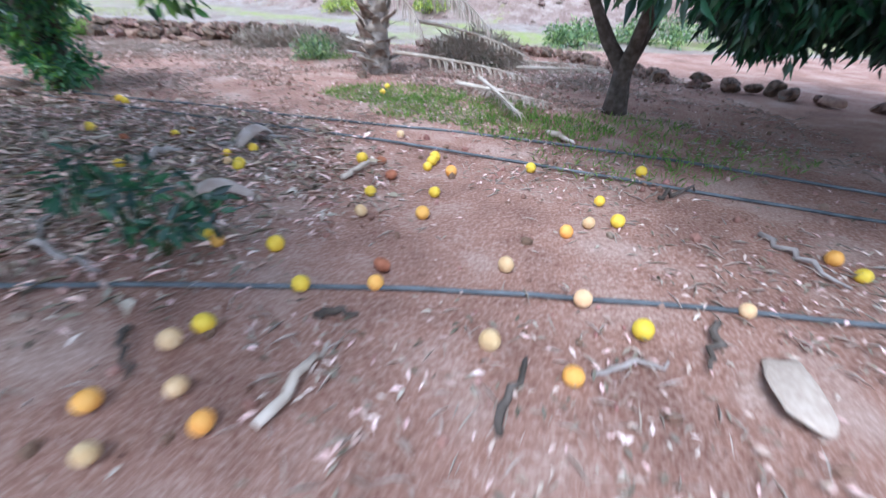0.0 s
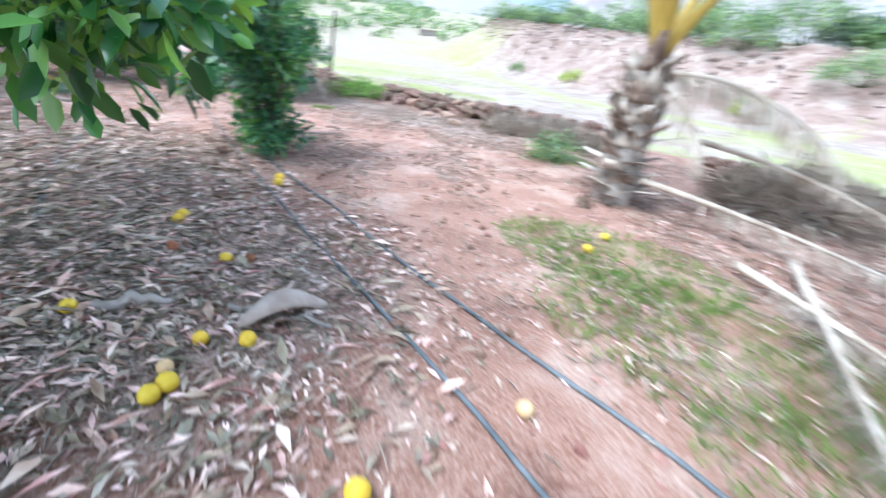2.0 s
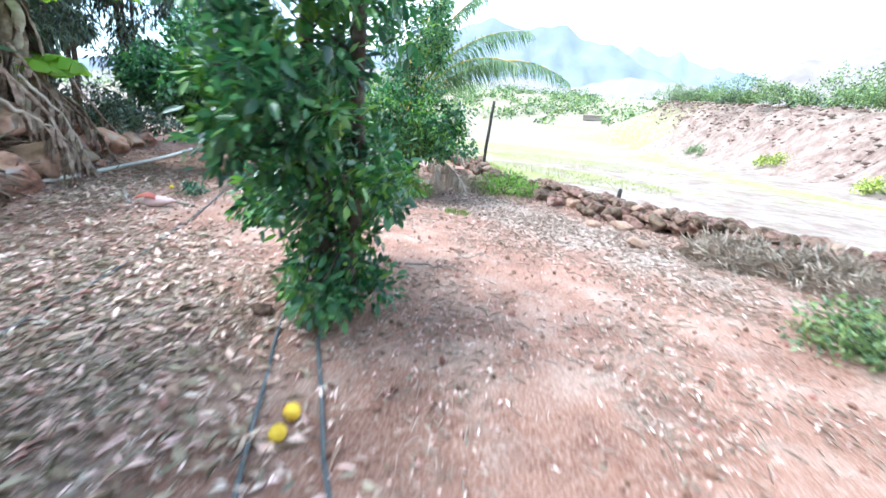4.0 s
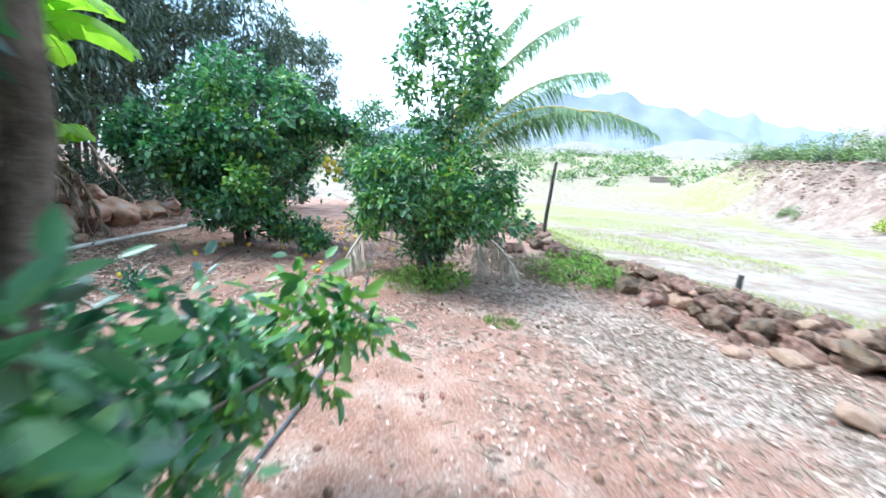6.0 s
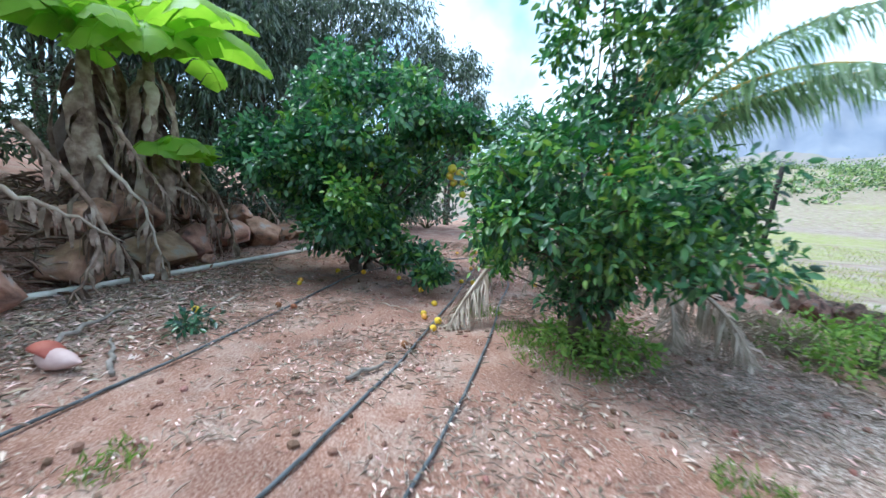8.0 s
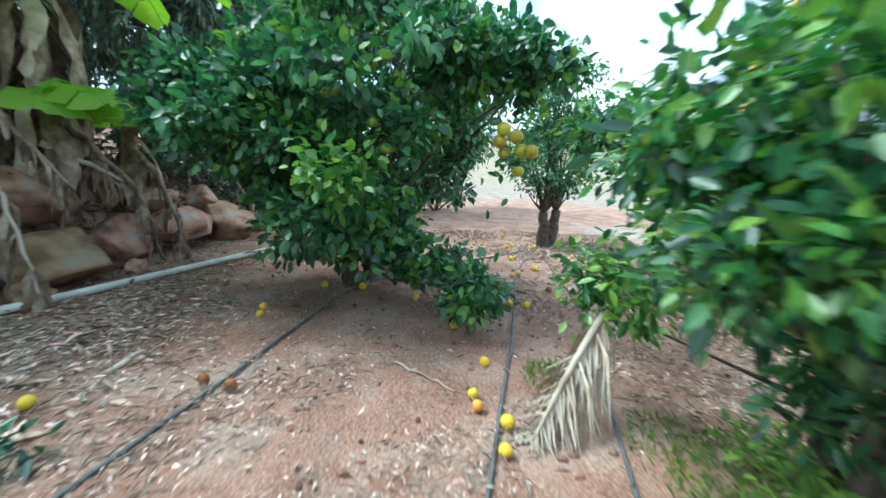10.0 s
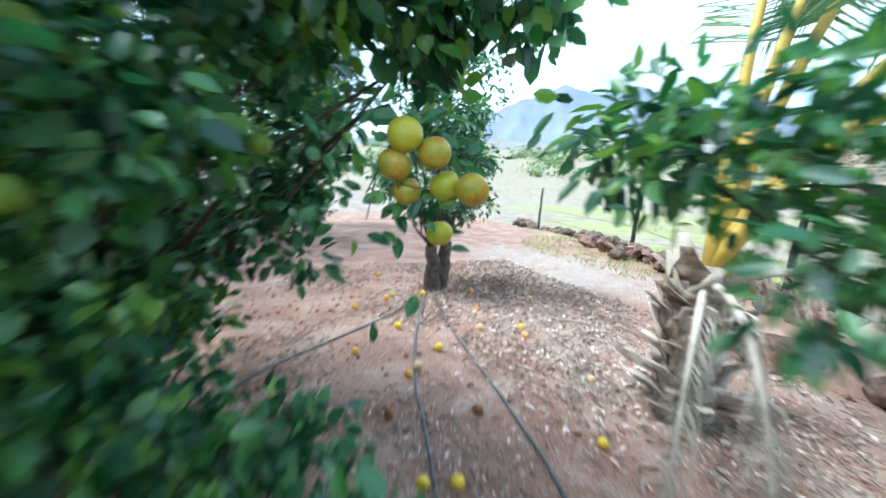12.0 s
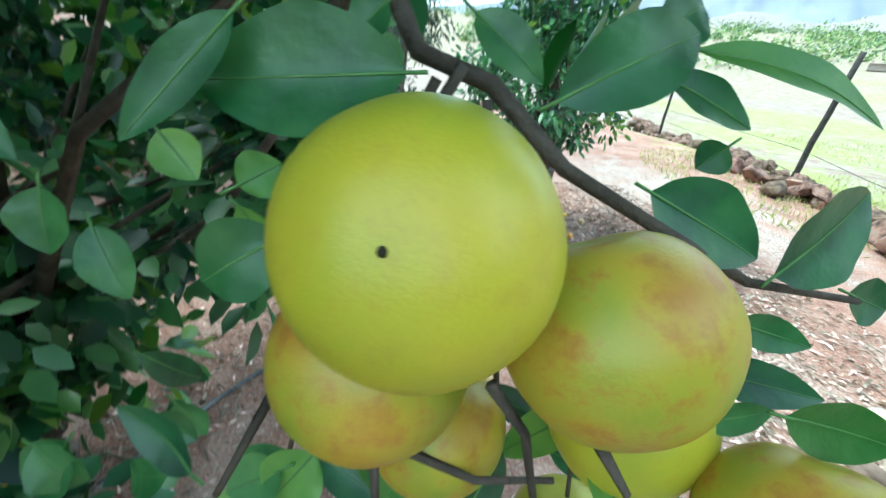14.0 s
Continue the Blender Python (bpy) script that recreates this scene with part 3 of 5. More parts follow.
# tall thin trees behind the terrace
for k, (x, y, hgt) in enumerate(((-20.5, 1.2, 9.5), (-22.5, 3.2, 11.0), (-19.0, -1.6, 9.0), (-24.0, 5.6, 10.0), (-17.0, -2.6, 10.0), (-26.0, 1.0, 12.0), (-21.5, -3.5, 11.0), (-14.0, -3.6, 9.0), (-27.0, 8.0, 9.0), (-10.5, -3.2, 9.0), (-18.2, 0.6, 7.0), (-23.0, 0.0, 8.0))):
    tree("tall_tree", (x, y, land(x, y)), hgt * 0.62, 0.055, [(0, 0, hgt * 0.74, 1.8, 1.8, hgt * 0.22), (0.4, 0.3, hgt * 0.5, 1.5, 1.5, hgt * 0.14), (-0.3, 0.2, hgt * 0.3, 1.1, 1.1, hgt * 0.08)], 230, 30, 0.3, 0.26, 40 + k,
         "tall thin tree with drooping grey-green foliage", stems=4, material=M_FARLEAF, droop=1.3, radius=0.5, shape=SLIM, faces=SLIM_F, limbs=0.15)


# ---------------------------------------------------------------- palms
def frond(parent, base, turn, rise, length, droop, seed, dry=False, name="frond", leaf=0.55, bare=0.12, label="", floor=None):
    """A feather leaf: a stalk that bends down and two rows of narrow leaflets."""
    rng = np.random.RandomState(seed)
    n = 16
    d = np.array([-math.sin(radians(turn)), math.cos(radians(turn)), 0])
    p, a, pts = np.array(base, float), radians(rise), []
    for i in range(n):
        pts.append(p.copy())
        p = p + (d * math.cos(a) + np.array([0, 0, math.sin(a)])) * length / (n - 1)
        a -= radians(droop) / (n - 1) * (0.5 + i / n)
        if floor is not None and p[2] < floor + 0.03:
            p[2], a = floor + 0.03, 0.0
    pts = np.array(pts)
    st = Geo()
    tube(st, pts, [0.035, 0.026, 0.016, 0.006] if dry else [0.058, 0.04, 0.022, 0.006], 7)
    stalk = part(name, st, M_DRY if dry else M_PETIOLE, parent, label)
    lg = Geo()
    side = unit(np.cross(d, (0, 0, 1)))
    rows = max(24, int(leaf * 170)) if dry else 140
    for sgn in (-1, 1):
        for k in range(rows):
            u = bare + (1 - bare) * k / rows
            i = u * (n - 1)
            j = min(int(i), n - 2)
            q = pts[j] + (pts[j + 1] - pts[j]) * (i - j)
            w = unit(pts[j + 1] - pts[j])
            L = leaf * (0.35 + 0.65 * math.sin(math.pi * min(1, u * 0.85 + 0.12))) * rng.uniform(0.8, 1.1)
            out = unit(sgn * side * (0.85 if not dry else 0.5) + w * 0.5 + np.array([0, 0, -0.3 if not dry else -0.6]) + rng.normal(0, 0.1 if not dry else 0.25, 3))
            mid, tip = q + out * L * 0.55, q + out * L + np.array([0, 0, -0.42 * L - (0.3 * L if dry else 0)])
            if floor is not None:
                mid[2], tip[2] = max(mid[2], floor + 0.015), max(tip[2], floor + 0.01)
            b = unit(np.cross(out, w)) * 0.006 + w * (0.012 if dry else 0.013)
            lg.add([q - w * 0.006, q + w * 0.006, mid + b, mid - b, tip], [(0, 1, 2, 3), (3, 2, 4)])
    tagged(part("leaf_blade", lg, M_DRY if dry else M_PALM, stalk), kind="stuff")
    return stalk


def palm(foot, height, seed, label, fronds, dead, bare=0.26):
    rng = np.random.RandomState(seed)
    root = tagged(new("coconut_palm"), label, "palm")
    root.location = foot
    tr = Geo()
    tube(tr, bend((0, 0, -0.1), (0.03, 0.05, height), 0, 9), [0.24, 0.2, 0.17, 0.15], 12, 0.06, rng)
    part("trunk", tr, M_PALMBARK, root)
    for k in range(46):
        # old leaf bases, ragged and lifted off the trunk
        u = (k / 46) ** 1.3
        a = k * 2.4
        z = 0.05 + (height - 0.1) * u
        o = np.array([math.cos(a), math.sin(a), 0])
        t = np.array([-math.sin(a), math.cos(a), 0])
        r = 0.2 - 0.04 * u
        L = rng.uniform(0.16, 0.36)
        g = Geo()
        v = []
        for i in range(4):
            f = i / 3
            c = o * (r - 0.02 + (0.3 - 0.14 * u) * f ** 1.5 * rng.uniform(0.5, 1.5)) + np.array([0, 0, z + L * f * (1 if u > 0.3 else 0.5)])
            w = (0.12 * (1 - f) + 0.035) * rng.uniform(0.8, 1.2)
            v += [c - t * w, c + t * w, c + t * w * 0.9 - o * 0.025, c - t * w * 0.9 - o * 0.025]
        fc = []
        for i in range(3):
            for j in range(4):
                fc.append((i * 4 + j, i * 4 + (j + 1) % 4, i * 4 + 4 + (j + 1) % 4, i * 4 + 4 + j))
        fc += [(3, 2, 1, 0), (12, 13, 14, 15)]
        g.add(v, fc)
        part("leaf_base", g, M_DRY if k % 2 else M_DRYDARK, root)
    for k, (turn, rise, length, droop) in enumerate(fronds):
        frond(root, (0.03, 0.05, height - 0.05), turn, rise, length, droop, seed * 20 + k, leaf=0.8, bare=bare)
    for k, (turn, rise, length, droop) in enumerate(dead):
        frond(root, (0.03, 0.05, height - 0.15), turn, rise, length, droop, seed * 30 + k, dry=True, name="dead_frond", label="dry grey hanging frond", leaf=0.25, floor=0.0)
    return root


palm((-1.2, 7.45, 0), 1.5, 2, "young coconut palm with ragged dry leaf bases",
     [(200, 72, 4.0, 90), (270, 62, 4.2, 100), (330, 68, 4.0, 90), (30, 66, 4.2, 95), (100, 74, 4.0, 80), (150, 80, 4.0, 60)],
     [(262, 8, 1.6, 75), (282, 2, 2.2, 70), (240, -20, 1.2, 60)])
palm((-12.85, 9.6, 0), 1.15, 5, "young coconut palm with yellow stalks and dead fronds",
     [(-37, 58, 5.3, 104), (-24, 78, 5.2, 62), (-52, 68, 4.6, 85), (24, 82, 4.8, 55), (330, 84, 4.6, 45), (300, 64, 4.2, 100)],
     [(226, 12, 2.2, 100), (214, 0, 2.0, 80), (318, 22, 2.4, 110)], 0.36)


# dry fronds lying about
def lying_frond(x, y, z, turn, rise, length, droop, leaf, seed, label):
    root = tagged(new("dry_frond"), label, "palm frond", "fallen fronds")
    root.location = (x, y, 0)
    frond(root, (0, 0, z), turn, rise, length, droop, seed, dry=True, name="stalk", leaf=leaf, bare=0.25, floor=land(x, y))


for k, row in enumerate(((0.45, 6.7, 0.1, 187, 2, 2.3, 4, 0.3), (0.1, 6.3, 0.08, 222, 2, 1.6, 4, 0.25), (-0.9, 7.2, 0.35, 262, -4, 2.4, 10, 0.16), (-0.6, 8.0, 0.75, 262, -6, 2.2, 25, 0.1),
                         (-10.75, 7.75, 0.86, 215, -38, 1.2, 22, 0.4), (-10.4, 9.4, 0.75, 290, -10, 1.4, 70, 0.42), (-10.7, 9.6, 0.7, 250, -8, 1.3, 80, 0.42),
                         (1.2, 8.1, 0.06, 275, 0, 2.2, 2, 0.25), (0.5, 8.8, 0.1, 262, 0, 2.4, 2, 0.25))):
    lying_frond(*row, 300 + k, "grey dry palm frond lying on the ground")


def shrub(x, y, r, h, seed, material, label, size=0.12, count=46, name="shrub", width=0.4):
    rng = np.random.RandomState(seed)
    root = tagged(new(name), label, "shrub")
    root.location = (x, y, land(x, y))
    g, w = Geo(), Geo()
    for k in range(count):
        a, q = rng.uniform(0, 6.28), rng.uniform(0, 1) ** 0.5
        c = np.array([math.cos(a) * q * r, math.sin(a) * q * r, h * (1 - 0.6 * q * q) * rng.uniform(0.35, 1)])
        clump(g, c, 0.2 * r + 0.08, 26, size, width, rng, 0.1, shape=SLIM, faces=SLIM_F)
        if k % 3 == 0:
            tube(w, np.array([(0, 0, -0.05), c * np.array([0.5, 0.5, 0.6]), c]), [0.02, 0.006], 4)
    part("stalk", w, M_STEM, root)
    part("foliage", g, material, root)


# ---------------------------------------------------------------- bananas
def banana(foot, height, turns, seed, label, leaf=1.9, dead=14):
    rng = np.random.RandomState(seed)
    root = tagged(new("banana_plant"), label, "banana plant")
    root.location = foot
    st = Geo()
    tube(st, bend((0, 0, -0.2), (0.08, 0.05, height), 0, 8, 0.01, rng), [0.17, 0.15, 0.12, 0.08], 11, 0.05, rng)
    part("stem", st, M_DRYDARK, root)
    for k, (turn, rise) in enumerate(turns):
        g = Geo()
        n = 13
        d = np.array([-math.sin(radians(turn)), math.cos(radians(turn)), 0])
        side = np.cross(d, (0, 0, 1.0))
        p, a = np.array([0.08, 0.05, height - 0.05]), radians(rise)
        L = leaf * rng.uniform(0.85, 1.1)
        rib = []
        for i in range(n):
            rib.append(p.copy())
            p = p + (d * math.cos(a) + np.array([0, 0, math.sin(a)])) * L / (n - 1)
            a -= radians(5.5 + i * 0.75)
        tube(g, rib, [0.03, 0.018, 0.005], 5)
        for sgn in (-1, 1):
            # blade torn into strips along its veins
            i0 = 2
            while i0 < n - 1:
                i1 = min(n - 1, i0 + rng.randint(1, 4))
                hang = rng.uniform(0.15, 0.75)
                v = []
                for i in range(i0, i1 + 1):
                    f = (i - 2) / (n - 3)
                    w = 0.42 * math.sin(math.pi * min(1, 0.12 + 0.86 * f)) ** 0.6
                    q = rib[i]
                    v += [q, q + sgn * side * w * 0.55 + np.array([0, 0, 0.05 - 0.1 * hang]), q + sgn * side * w + np.array([0, 0, -w * hang])]
                m = i1 - i0 + 1
                fc = [(j * 3 + c, j * 3 + c + 1, j * 3 + c + 4, j * 3 + c + 3) for j in range(m - 1) for c in (0, 1)]
                g.add(v, fc)
                i0 = i1
        part("leaf", g, M_BANANA, root)
    for k in range(dead):
        # dead leaves folded down along the stem
        a = rng.uniform(0, 6.28)
        o = np.array([math.cos(a), math.sin(a), 0])
        t = np.array([-math.sin(a), math.cos(a), 0])
        z0 = height * rng.uniform(0.55, 0.97)
        L = rng.uniform(0.9, 1.9)
        g = Geo()
        v, m = [], 7
        for i in range(m):
            f = i / (m - 1)
            c = o * (0.12 + 0.28 * math.sin(f * 2.2)) + t * rng.normal(0, 0.04) + np.array([0, 0, max(0.02, z0 + 0.1 * math.sin(f * 3) - L * f)])
            w = 0.1 * math.sin(math.pi * min(1, 0.2 + 0.75 * f)) * rng.uniform(0.5, 1.4)
            v += [c - t * w + o * 0.03 * rng.normal(), c + o * 0.035, c + t * w + o * 0.03 * rng.normal()]
        g.add(v, [(i * 3 + c, i * 3 + c + 1, i * 3 + c + 4, i * 3 + c + 3) for i in range(m - 1) for c in (0, 1)])
        part("dead_leaf", g, M_DRY if k % 9 == 0 else M_DRYDARK, root)
    return root


banana((-13.7, 1.95, 0.8), 2.6, [(40, 50), (-10, 42), (80, 45), (330, 55), (-60, 36), (130, 60), (200, 60), (280, 35), (10, 66)], 3, "tall banana plant with brown dead leaves on its stem", leaf=2.3, dead=30)
banana((-12.9, 1.5, 0.9), 2.4, [(20, 50), (70, 60), (-40, 45), (120, 50), (190, 60), (260, 50), (-80, 40)], 4, "tall banana plant in deep shade", leaf=2.1, dead=24)
banana((-15.2, 1.9, 0.85), 1.0, [(-30, 50), (20, 55), (-70, 45), (60, 60), (150, 60)], 5, "small young banana plant", leaf=1.2, dead=6)
banana((-13.5, 2.2, 0.8), 1.1, [(-20, 48), (-60, 40), (30, 50), (70, 55)], 6, "low banana sucker with broad leaves", leaf=1.0, dead=4)
banana((-11.2, 1.0, 0.9), 2.8, [(10, 55), (60, 45), (-50, 50), (120, 60), (200, 60), (-90, 40)], 7, "banana plant above the boulders", leaf=2.2, dead=24)
banana((-14.6, 0.6, 1.1), 3.0, [(0, 55), (50, 45), (-50, 55), (110, 60), (-100, 45), (200, 50)], 8, "banana plant behind the terrace edge", leaf=2.2, dead=18)
banana((-9.4, 0.8, 0.8), 2.5, [(10, 55), (60, 45), (-50, 50), (-100, 60), (200, 60)], 9, "banana plant above the boulders", leaf=2.1, dead=20)
banana((-7.6, 0.5, 0.45), 2.4, [(10, 55), (60, 45), (-50, 50), (-100, 60), (200, 60)], 10, "banana plant beside the terrace end", leaf=2.0, dead=16)
banana((-12.4, 0.2, 1.2), 3.0, [(0, 55), (50, 45), (-50, 55), (110, 60), (-100, 45), (200, 50)], 11, "banana plant behind the terrace edge", leaf=2.2, dead=14)
for k, (x, y, r, h) in enumerate(((-16.5, 0.9, 1.2, 1.8), (-18.5, 2.2, 1.3, 1.9), (-20.5, 3.2, 1.5, 2.2), (-22.5, 5.0, 1.6, 2.2), (-15.5, -1.0, 1.5, 2.4), (-13.0, -1.4, 1.5, 2.6), (-10.5, -0.9, 1.5, 2.4), (-8.0, -1.2, 1.5, 2.2), (-24.0, 7.0, 1.5, 2.0))):
    shrub(x, y, r, h, 70 + k, M_FARLEAF, "dark undergrowth behind the terrace", 0.2, 60)


# ---------------------------------------------------------------- stones
def stone_mesh(name, seed, material, flat=0.7, cut=0.35, level=3, smooth=True):
    bm = bmesh.new()
    bmesh.ops.create_icosphere(bm, subdivisions=level, radius=1.0)
    rng = np.random.RandomState(seed)
    planes = unit(rng.normal(0, 1, (17, 3)))
    off = rng.uniform(0.5, 0.8, 17)
    for v in bm.verts:
        p = np.array(v.co)
        for q, o in zip(planes, off):
            s = p @ q - o
            if s > 0:
                p = p - q * s * (1 - cut * 0.4)
        p = p * (1 + 0.1 * noise.noise(Vector(p * 1.7) + Vector((seed, 0, 0))) + 0.035 * noise.noise(Vector(p * 6) + Vector((0, seed, 0))))
        v.co = Vector((p[0], p[1] * 0.85, p[2] * flat))
    me = bpy.data.meshes.new(name)
    bm.to_mesh(me)
    bm.free()
    me.materials.append(material)
    me.polygons.foreach_set("use_smooth", [smooth] * len(me.polygons))
    return me


BOULDERS = [stone_mesh("boulder", 10 + k, M_BOULDER, 0.78, 0.05, 4) for k in range(5)]
rng = np.random.RandomState(77)
rows = [(-11.55, 2.35, 0.3, 0.72), (-12.85, 2.62, 0.26, 0.6), (-13.95, 2.5, 0.32, 0.56), (-15.05, 2.7, 0.38, 0.66), (-16.25, 2.9, 0.34, 0.6), (-17.2, 3.05, 0.25, 0.5), (-17.8, 3.2, 0.25, 0.5),
        (-18.9, 3.5, 0.25, 0.55), (-12.2, 1.95, 0.85, 0.5), (-13.3, 1.95, 0.92, 0.55), (-14.4, 2.05, 0.95, 0.5), (-10.7, 1.75, 0.8, 0.5), (-10.3, 2.2, 0.28, 0.6), (-9.2, 2.0, 0.25, 0.55),
        (-8.2, 1.7, 0.2, 0.5), (-7.2, 1.3, 0.15, 0.5), (-15.3, 2.2, 0.75, 0.4), (-16.3, 2.4, 0.72, 0.4), (-9.7, 1.5, 0.75, 0.45), (-12.2, 2.9, 0.08, 0.24), (-13.45, 3.02, 0.08, 0.2)]
for k, (x, y, z, r) in enumerate(rows):
    b = new("boulder", BOULDERS[k % 5])
    b.matrix_world = pose(x, y, z, rng.uniform(-15, 15), rng.uniform(-15, 15), rng.uniform(-40, 40)) @ Matrix.Diagonal((r * 1.15, r, r * rng.uniform(0.8, 1.0), 1))
    tagged(b, "rusty brown boulder in the terrace edge", "boulder", "terrace boulders")



def dead_stalk(pts, r, seed):
    """A dead banana leaf stalk hanging over the boulders, with frayed ribbons of its blade."""
    rng = np.random.RandomState(seed)
    root = tagged(new("dead_leaf_stalk"), "pale dead banana leaf stalk draped over the boulders", "dead stalk", "draped dead stalks")
    pts = np.array(pts, float)
    u = np.linspace(0, len(pts) - 1, 14)
    p = np.stack([np.interp(u, range(len(pts)), pts[:, i]) for i in range(3)], 1)
    for _ in range(3):
        p[1:-1] = 0.25 * p[:-2] + 0.5 * p[1:-1] + 0.25 * p[2:]
    p[1:-1] += rng.normal(0, 0.012, (12, 3))
    g = Geo()
    tube(g, p, [r, r * 0.9, r * 0.6, r * 0.3], 7, 0.18, rng)
    part("stalk", g, M_DRYDARK if seed % 3 else M_DRY, root)
    rags = Geo()
    for k in range(34):
        q = p[rng.randint(2, 13)]
        L, a = rng.uniform(0.12, 0.42), rng.uniform(0, 6.28)
        o, w = np.array([math.cos(a), math.sin(a), 0]), rng.uniform(0.015, 0.05)
        t = np.array([-math.sin(a), math.cos(a), 0]) * w
        mid, tip = q + o * L * 0.3 + np.array([0, 0, -L * 0.4]), q + o * L * 0.35 + np.array([0, 0, -L])
        tip[2], mid[2] = max(tip[2], 0.02), max(mid[2], 0.02)
        rags.add([q - t * 0.5, q + t * 0.5, mid + t, mid - t, tip + t * 0.4, tip - t * 0.4], [(0, 1, 2, 3), (3, 2, 4, 5)])
    tagged(part("shredded_blade", rags, M_DRYDARK, root), "brown shreds of leaf blade", kind="stuff")


for k, (q, r) in enumerate((([(-11.05, 2.1, 2.0), (-11.16, 2.5, 1.48), (-11.32, 2.85, 0.82), (-11.7, 3.05, 0.03)], 0.05), ([(-11.28, 2.7, 0.95), (-11.08, 2.95, 0.5), (-10.52, 3.0, 0.05)], 0.035),
                            ([(-10.42, 2.4, 1.3), (-10.95, 2.75, 0.95), (-11.5, 2.95, 0.6)], 0.03), ([(-13.5, 2.1, 1.9), (-13.75, 2.5, 1.45), (-13.95, 2.85, 0.9), (-14.0, 3.05, 0.05)], 0.04),
                            ([(-14.72, 2.3, 1.45), (-14.54, 2.6, 1.31), (-14.43, 3.0, 0.63), (-14.16, 3.2, 0.03)], 0.045), ([(-13.3, 2.2, 1.5), (-13.66, 2.6, 1.2), (-14.1, 2.75, 0.95)], 0.035),
                            ([(-12.6, 2.1, 2.2), (-12.75, 2.4, 1.65), (-13.0, 2.75, 1.0)], 0.04), ([(-16.86, 2.2, 1.9), (-17.0, 2.6, 1.2), (-17.1, 3.3, 0.1)], 0.04), ([(-12.0, 2.3, 1.7), (-12.2, 2.75, 1.1), (-12.05, 3.15, 0.03)], 0.03))):
    dead_stalk(q, r, 400 + k)

# ---------------------------------------------------------------- pipe, hoses, fence
def line(name, pts, r, material, label, category, sides=8, lift=0.0, wig=0.0, seed=0):
    rng = np.random.RandomState(seed)
    pts = np.array(pts, float)
    seg = np.concatenate([[0], np.cumsum(np.linalg.norm(np.diff(pts, axis=0), axis=1))])
    u = np.linspace(0, seg[-1], max(4, int(seg[-1] / 0.25)))
    q = np.stack([np.interp(u, seg, pts[:, i]) for i in range(pts.shape[1])], 1)
    for _ in range(6):
        q[1:-1] = 0.25 * q[:-2] + 0.5 * q[1:-1] + 0.25 * q[2:]
    if wig:
        w = np.cumsum(rng.normal(0, wig, (len(q), 2)), 0)
        q[:, :2] += w - np.linspace(0, 1, len(q))[:, None] * w[-1]
    z = q[:, 2] if q.shape[1] > 2 else np.full(len(q), r + 0.006 + lift)
    g = Geo()
    tube(g, np.column_stack([q[:, :2], z]), r, sides)
    return tagged(part(name, g, material), label, category)


HOSE = ("irrigation_hose", 0.012, M_HOSE, "black poly irrigation hose lying on the soil", "hose")


def hose(seed, *pts):
    tagged(line(HOSE[0], pts, HOSE[1], HOSE[2], HOSE[3], HOSE[4], wig=0.006, seed=seed), group="irrigation hoses")


hose(1, (-5.0, 1.0), (-3.0, 1.35), (-1.74, 1.51), (0.05, 1.58), (1.76, 1.41), (4.0, 1.1))
hose(2, (3.5, 2.1), (1.8, 2.75), (0.59, 3.28), (-0.59, 3.75), (-2.0, 4.12), (-3.41, 4.57), (-4.9, 5.06), (-6.2, 5.55), (-7.35, 5.92), (-8.43, 6.34), (-10.53, 6.96), (-12.27, 7.43), (-13.89, 7.79), (-14.65, 8.02), (-16.7, 8.9))
hose(3, (3.6, 2.6), (1.9, 3.45), (0.72, 3.9), (-0.3, 4.18), (-1.57, 4.46), (-2.81, 4.85), (-4.65, 5.25), (-6.1, 6.0), (-7.28, 6.59), (-7.9, 6.84), (-9.16, 7.27), (-10.3, 7.6), (-11.4, 7.85), (-12.67, 8.28), (-12.99, 8.32), (-15.4, 8.63), (-16.7, 9.0))
hose(4, (-3.6, 3.0), (-5.3, 3.48), (-6.11, 3.91), (-8.19, 4.58), (-10.07, 5.07), (-12.43, 5.52), (-13.0, 5.56), (-14.4, 6.5), (-15.5, 7.9), (-16.6, 8.8))
line("white_pipe", [(-9.0, 1.85, 0.06), (-11.0, 2.52, 0.05), (-12.37, 3.1, 0.05), (-13.19, 3.37, 0.05), (-15.3, 4.13, 0.05), (-18.16, 4.85, 0.05)], 0.04, M_PIPE, "long white plastic water pipe lying below the boulders", "pipe", sides=12)


def fence_post(x, y, h, tilt, label):
    g = Geo()
    z0 = land(x, y)
    tube(g, bend((0, 0, -0.2), (tilt, 0.05, h), 0, 6, 0.008, np.random.RandomState(3)), [0.06, 0.055, 0.05], 8, 0.06, np.random.RandomState(4))
    p = part("fence_post", g, M_POST)
    p.location = (x, y, z0)
    return tagged(p, label, "post", "fence posts")


posts = [(-14.84, 14.27, 2.45, 0.25), (-19.6, 15.9, 2.6, 0.3), (-29.0, 19.3, 2.2, 0.1), (-8.6, 14.0, 0.7, 0.0)]
for x, y, h, tilt in posts:
    fence_post(x, y, h, tilt, "black leaning fence post among stones")
for z in (0.5, 0.95):
    w = line("fence_wire", [(-14.8, 14.25, z - 0.45), (-17.5, 15.1, z - 0.35), (-19.6, 15.9, z - 0.2), (-29.0, 19.3, z - 0.3)], 0.006, M_POST, "rusty wire between the fence posts", "wire", sides=5)

# ---------------------------------------------------------------- dry land: shrubs, far woods, shed
shrub(-9.5, 11.0, 0.75, 0.5, 1, M_GRASS, "low feathery green shrub by the stone wall", 0.09, 60)
shrub(-2.55, 8.85, 0.45, 0.4, 2, M_BUSH, "small green weed beside the wall", 0.08, 30)
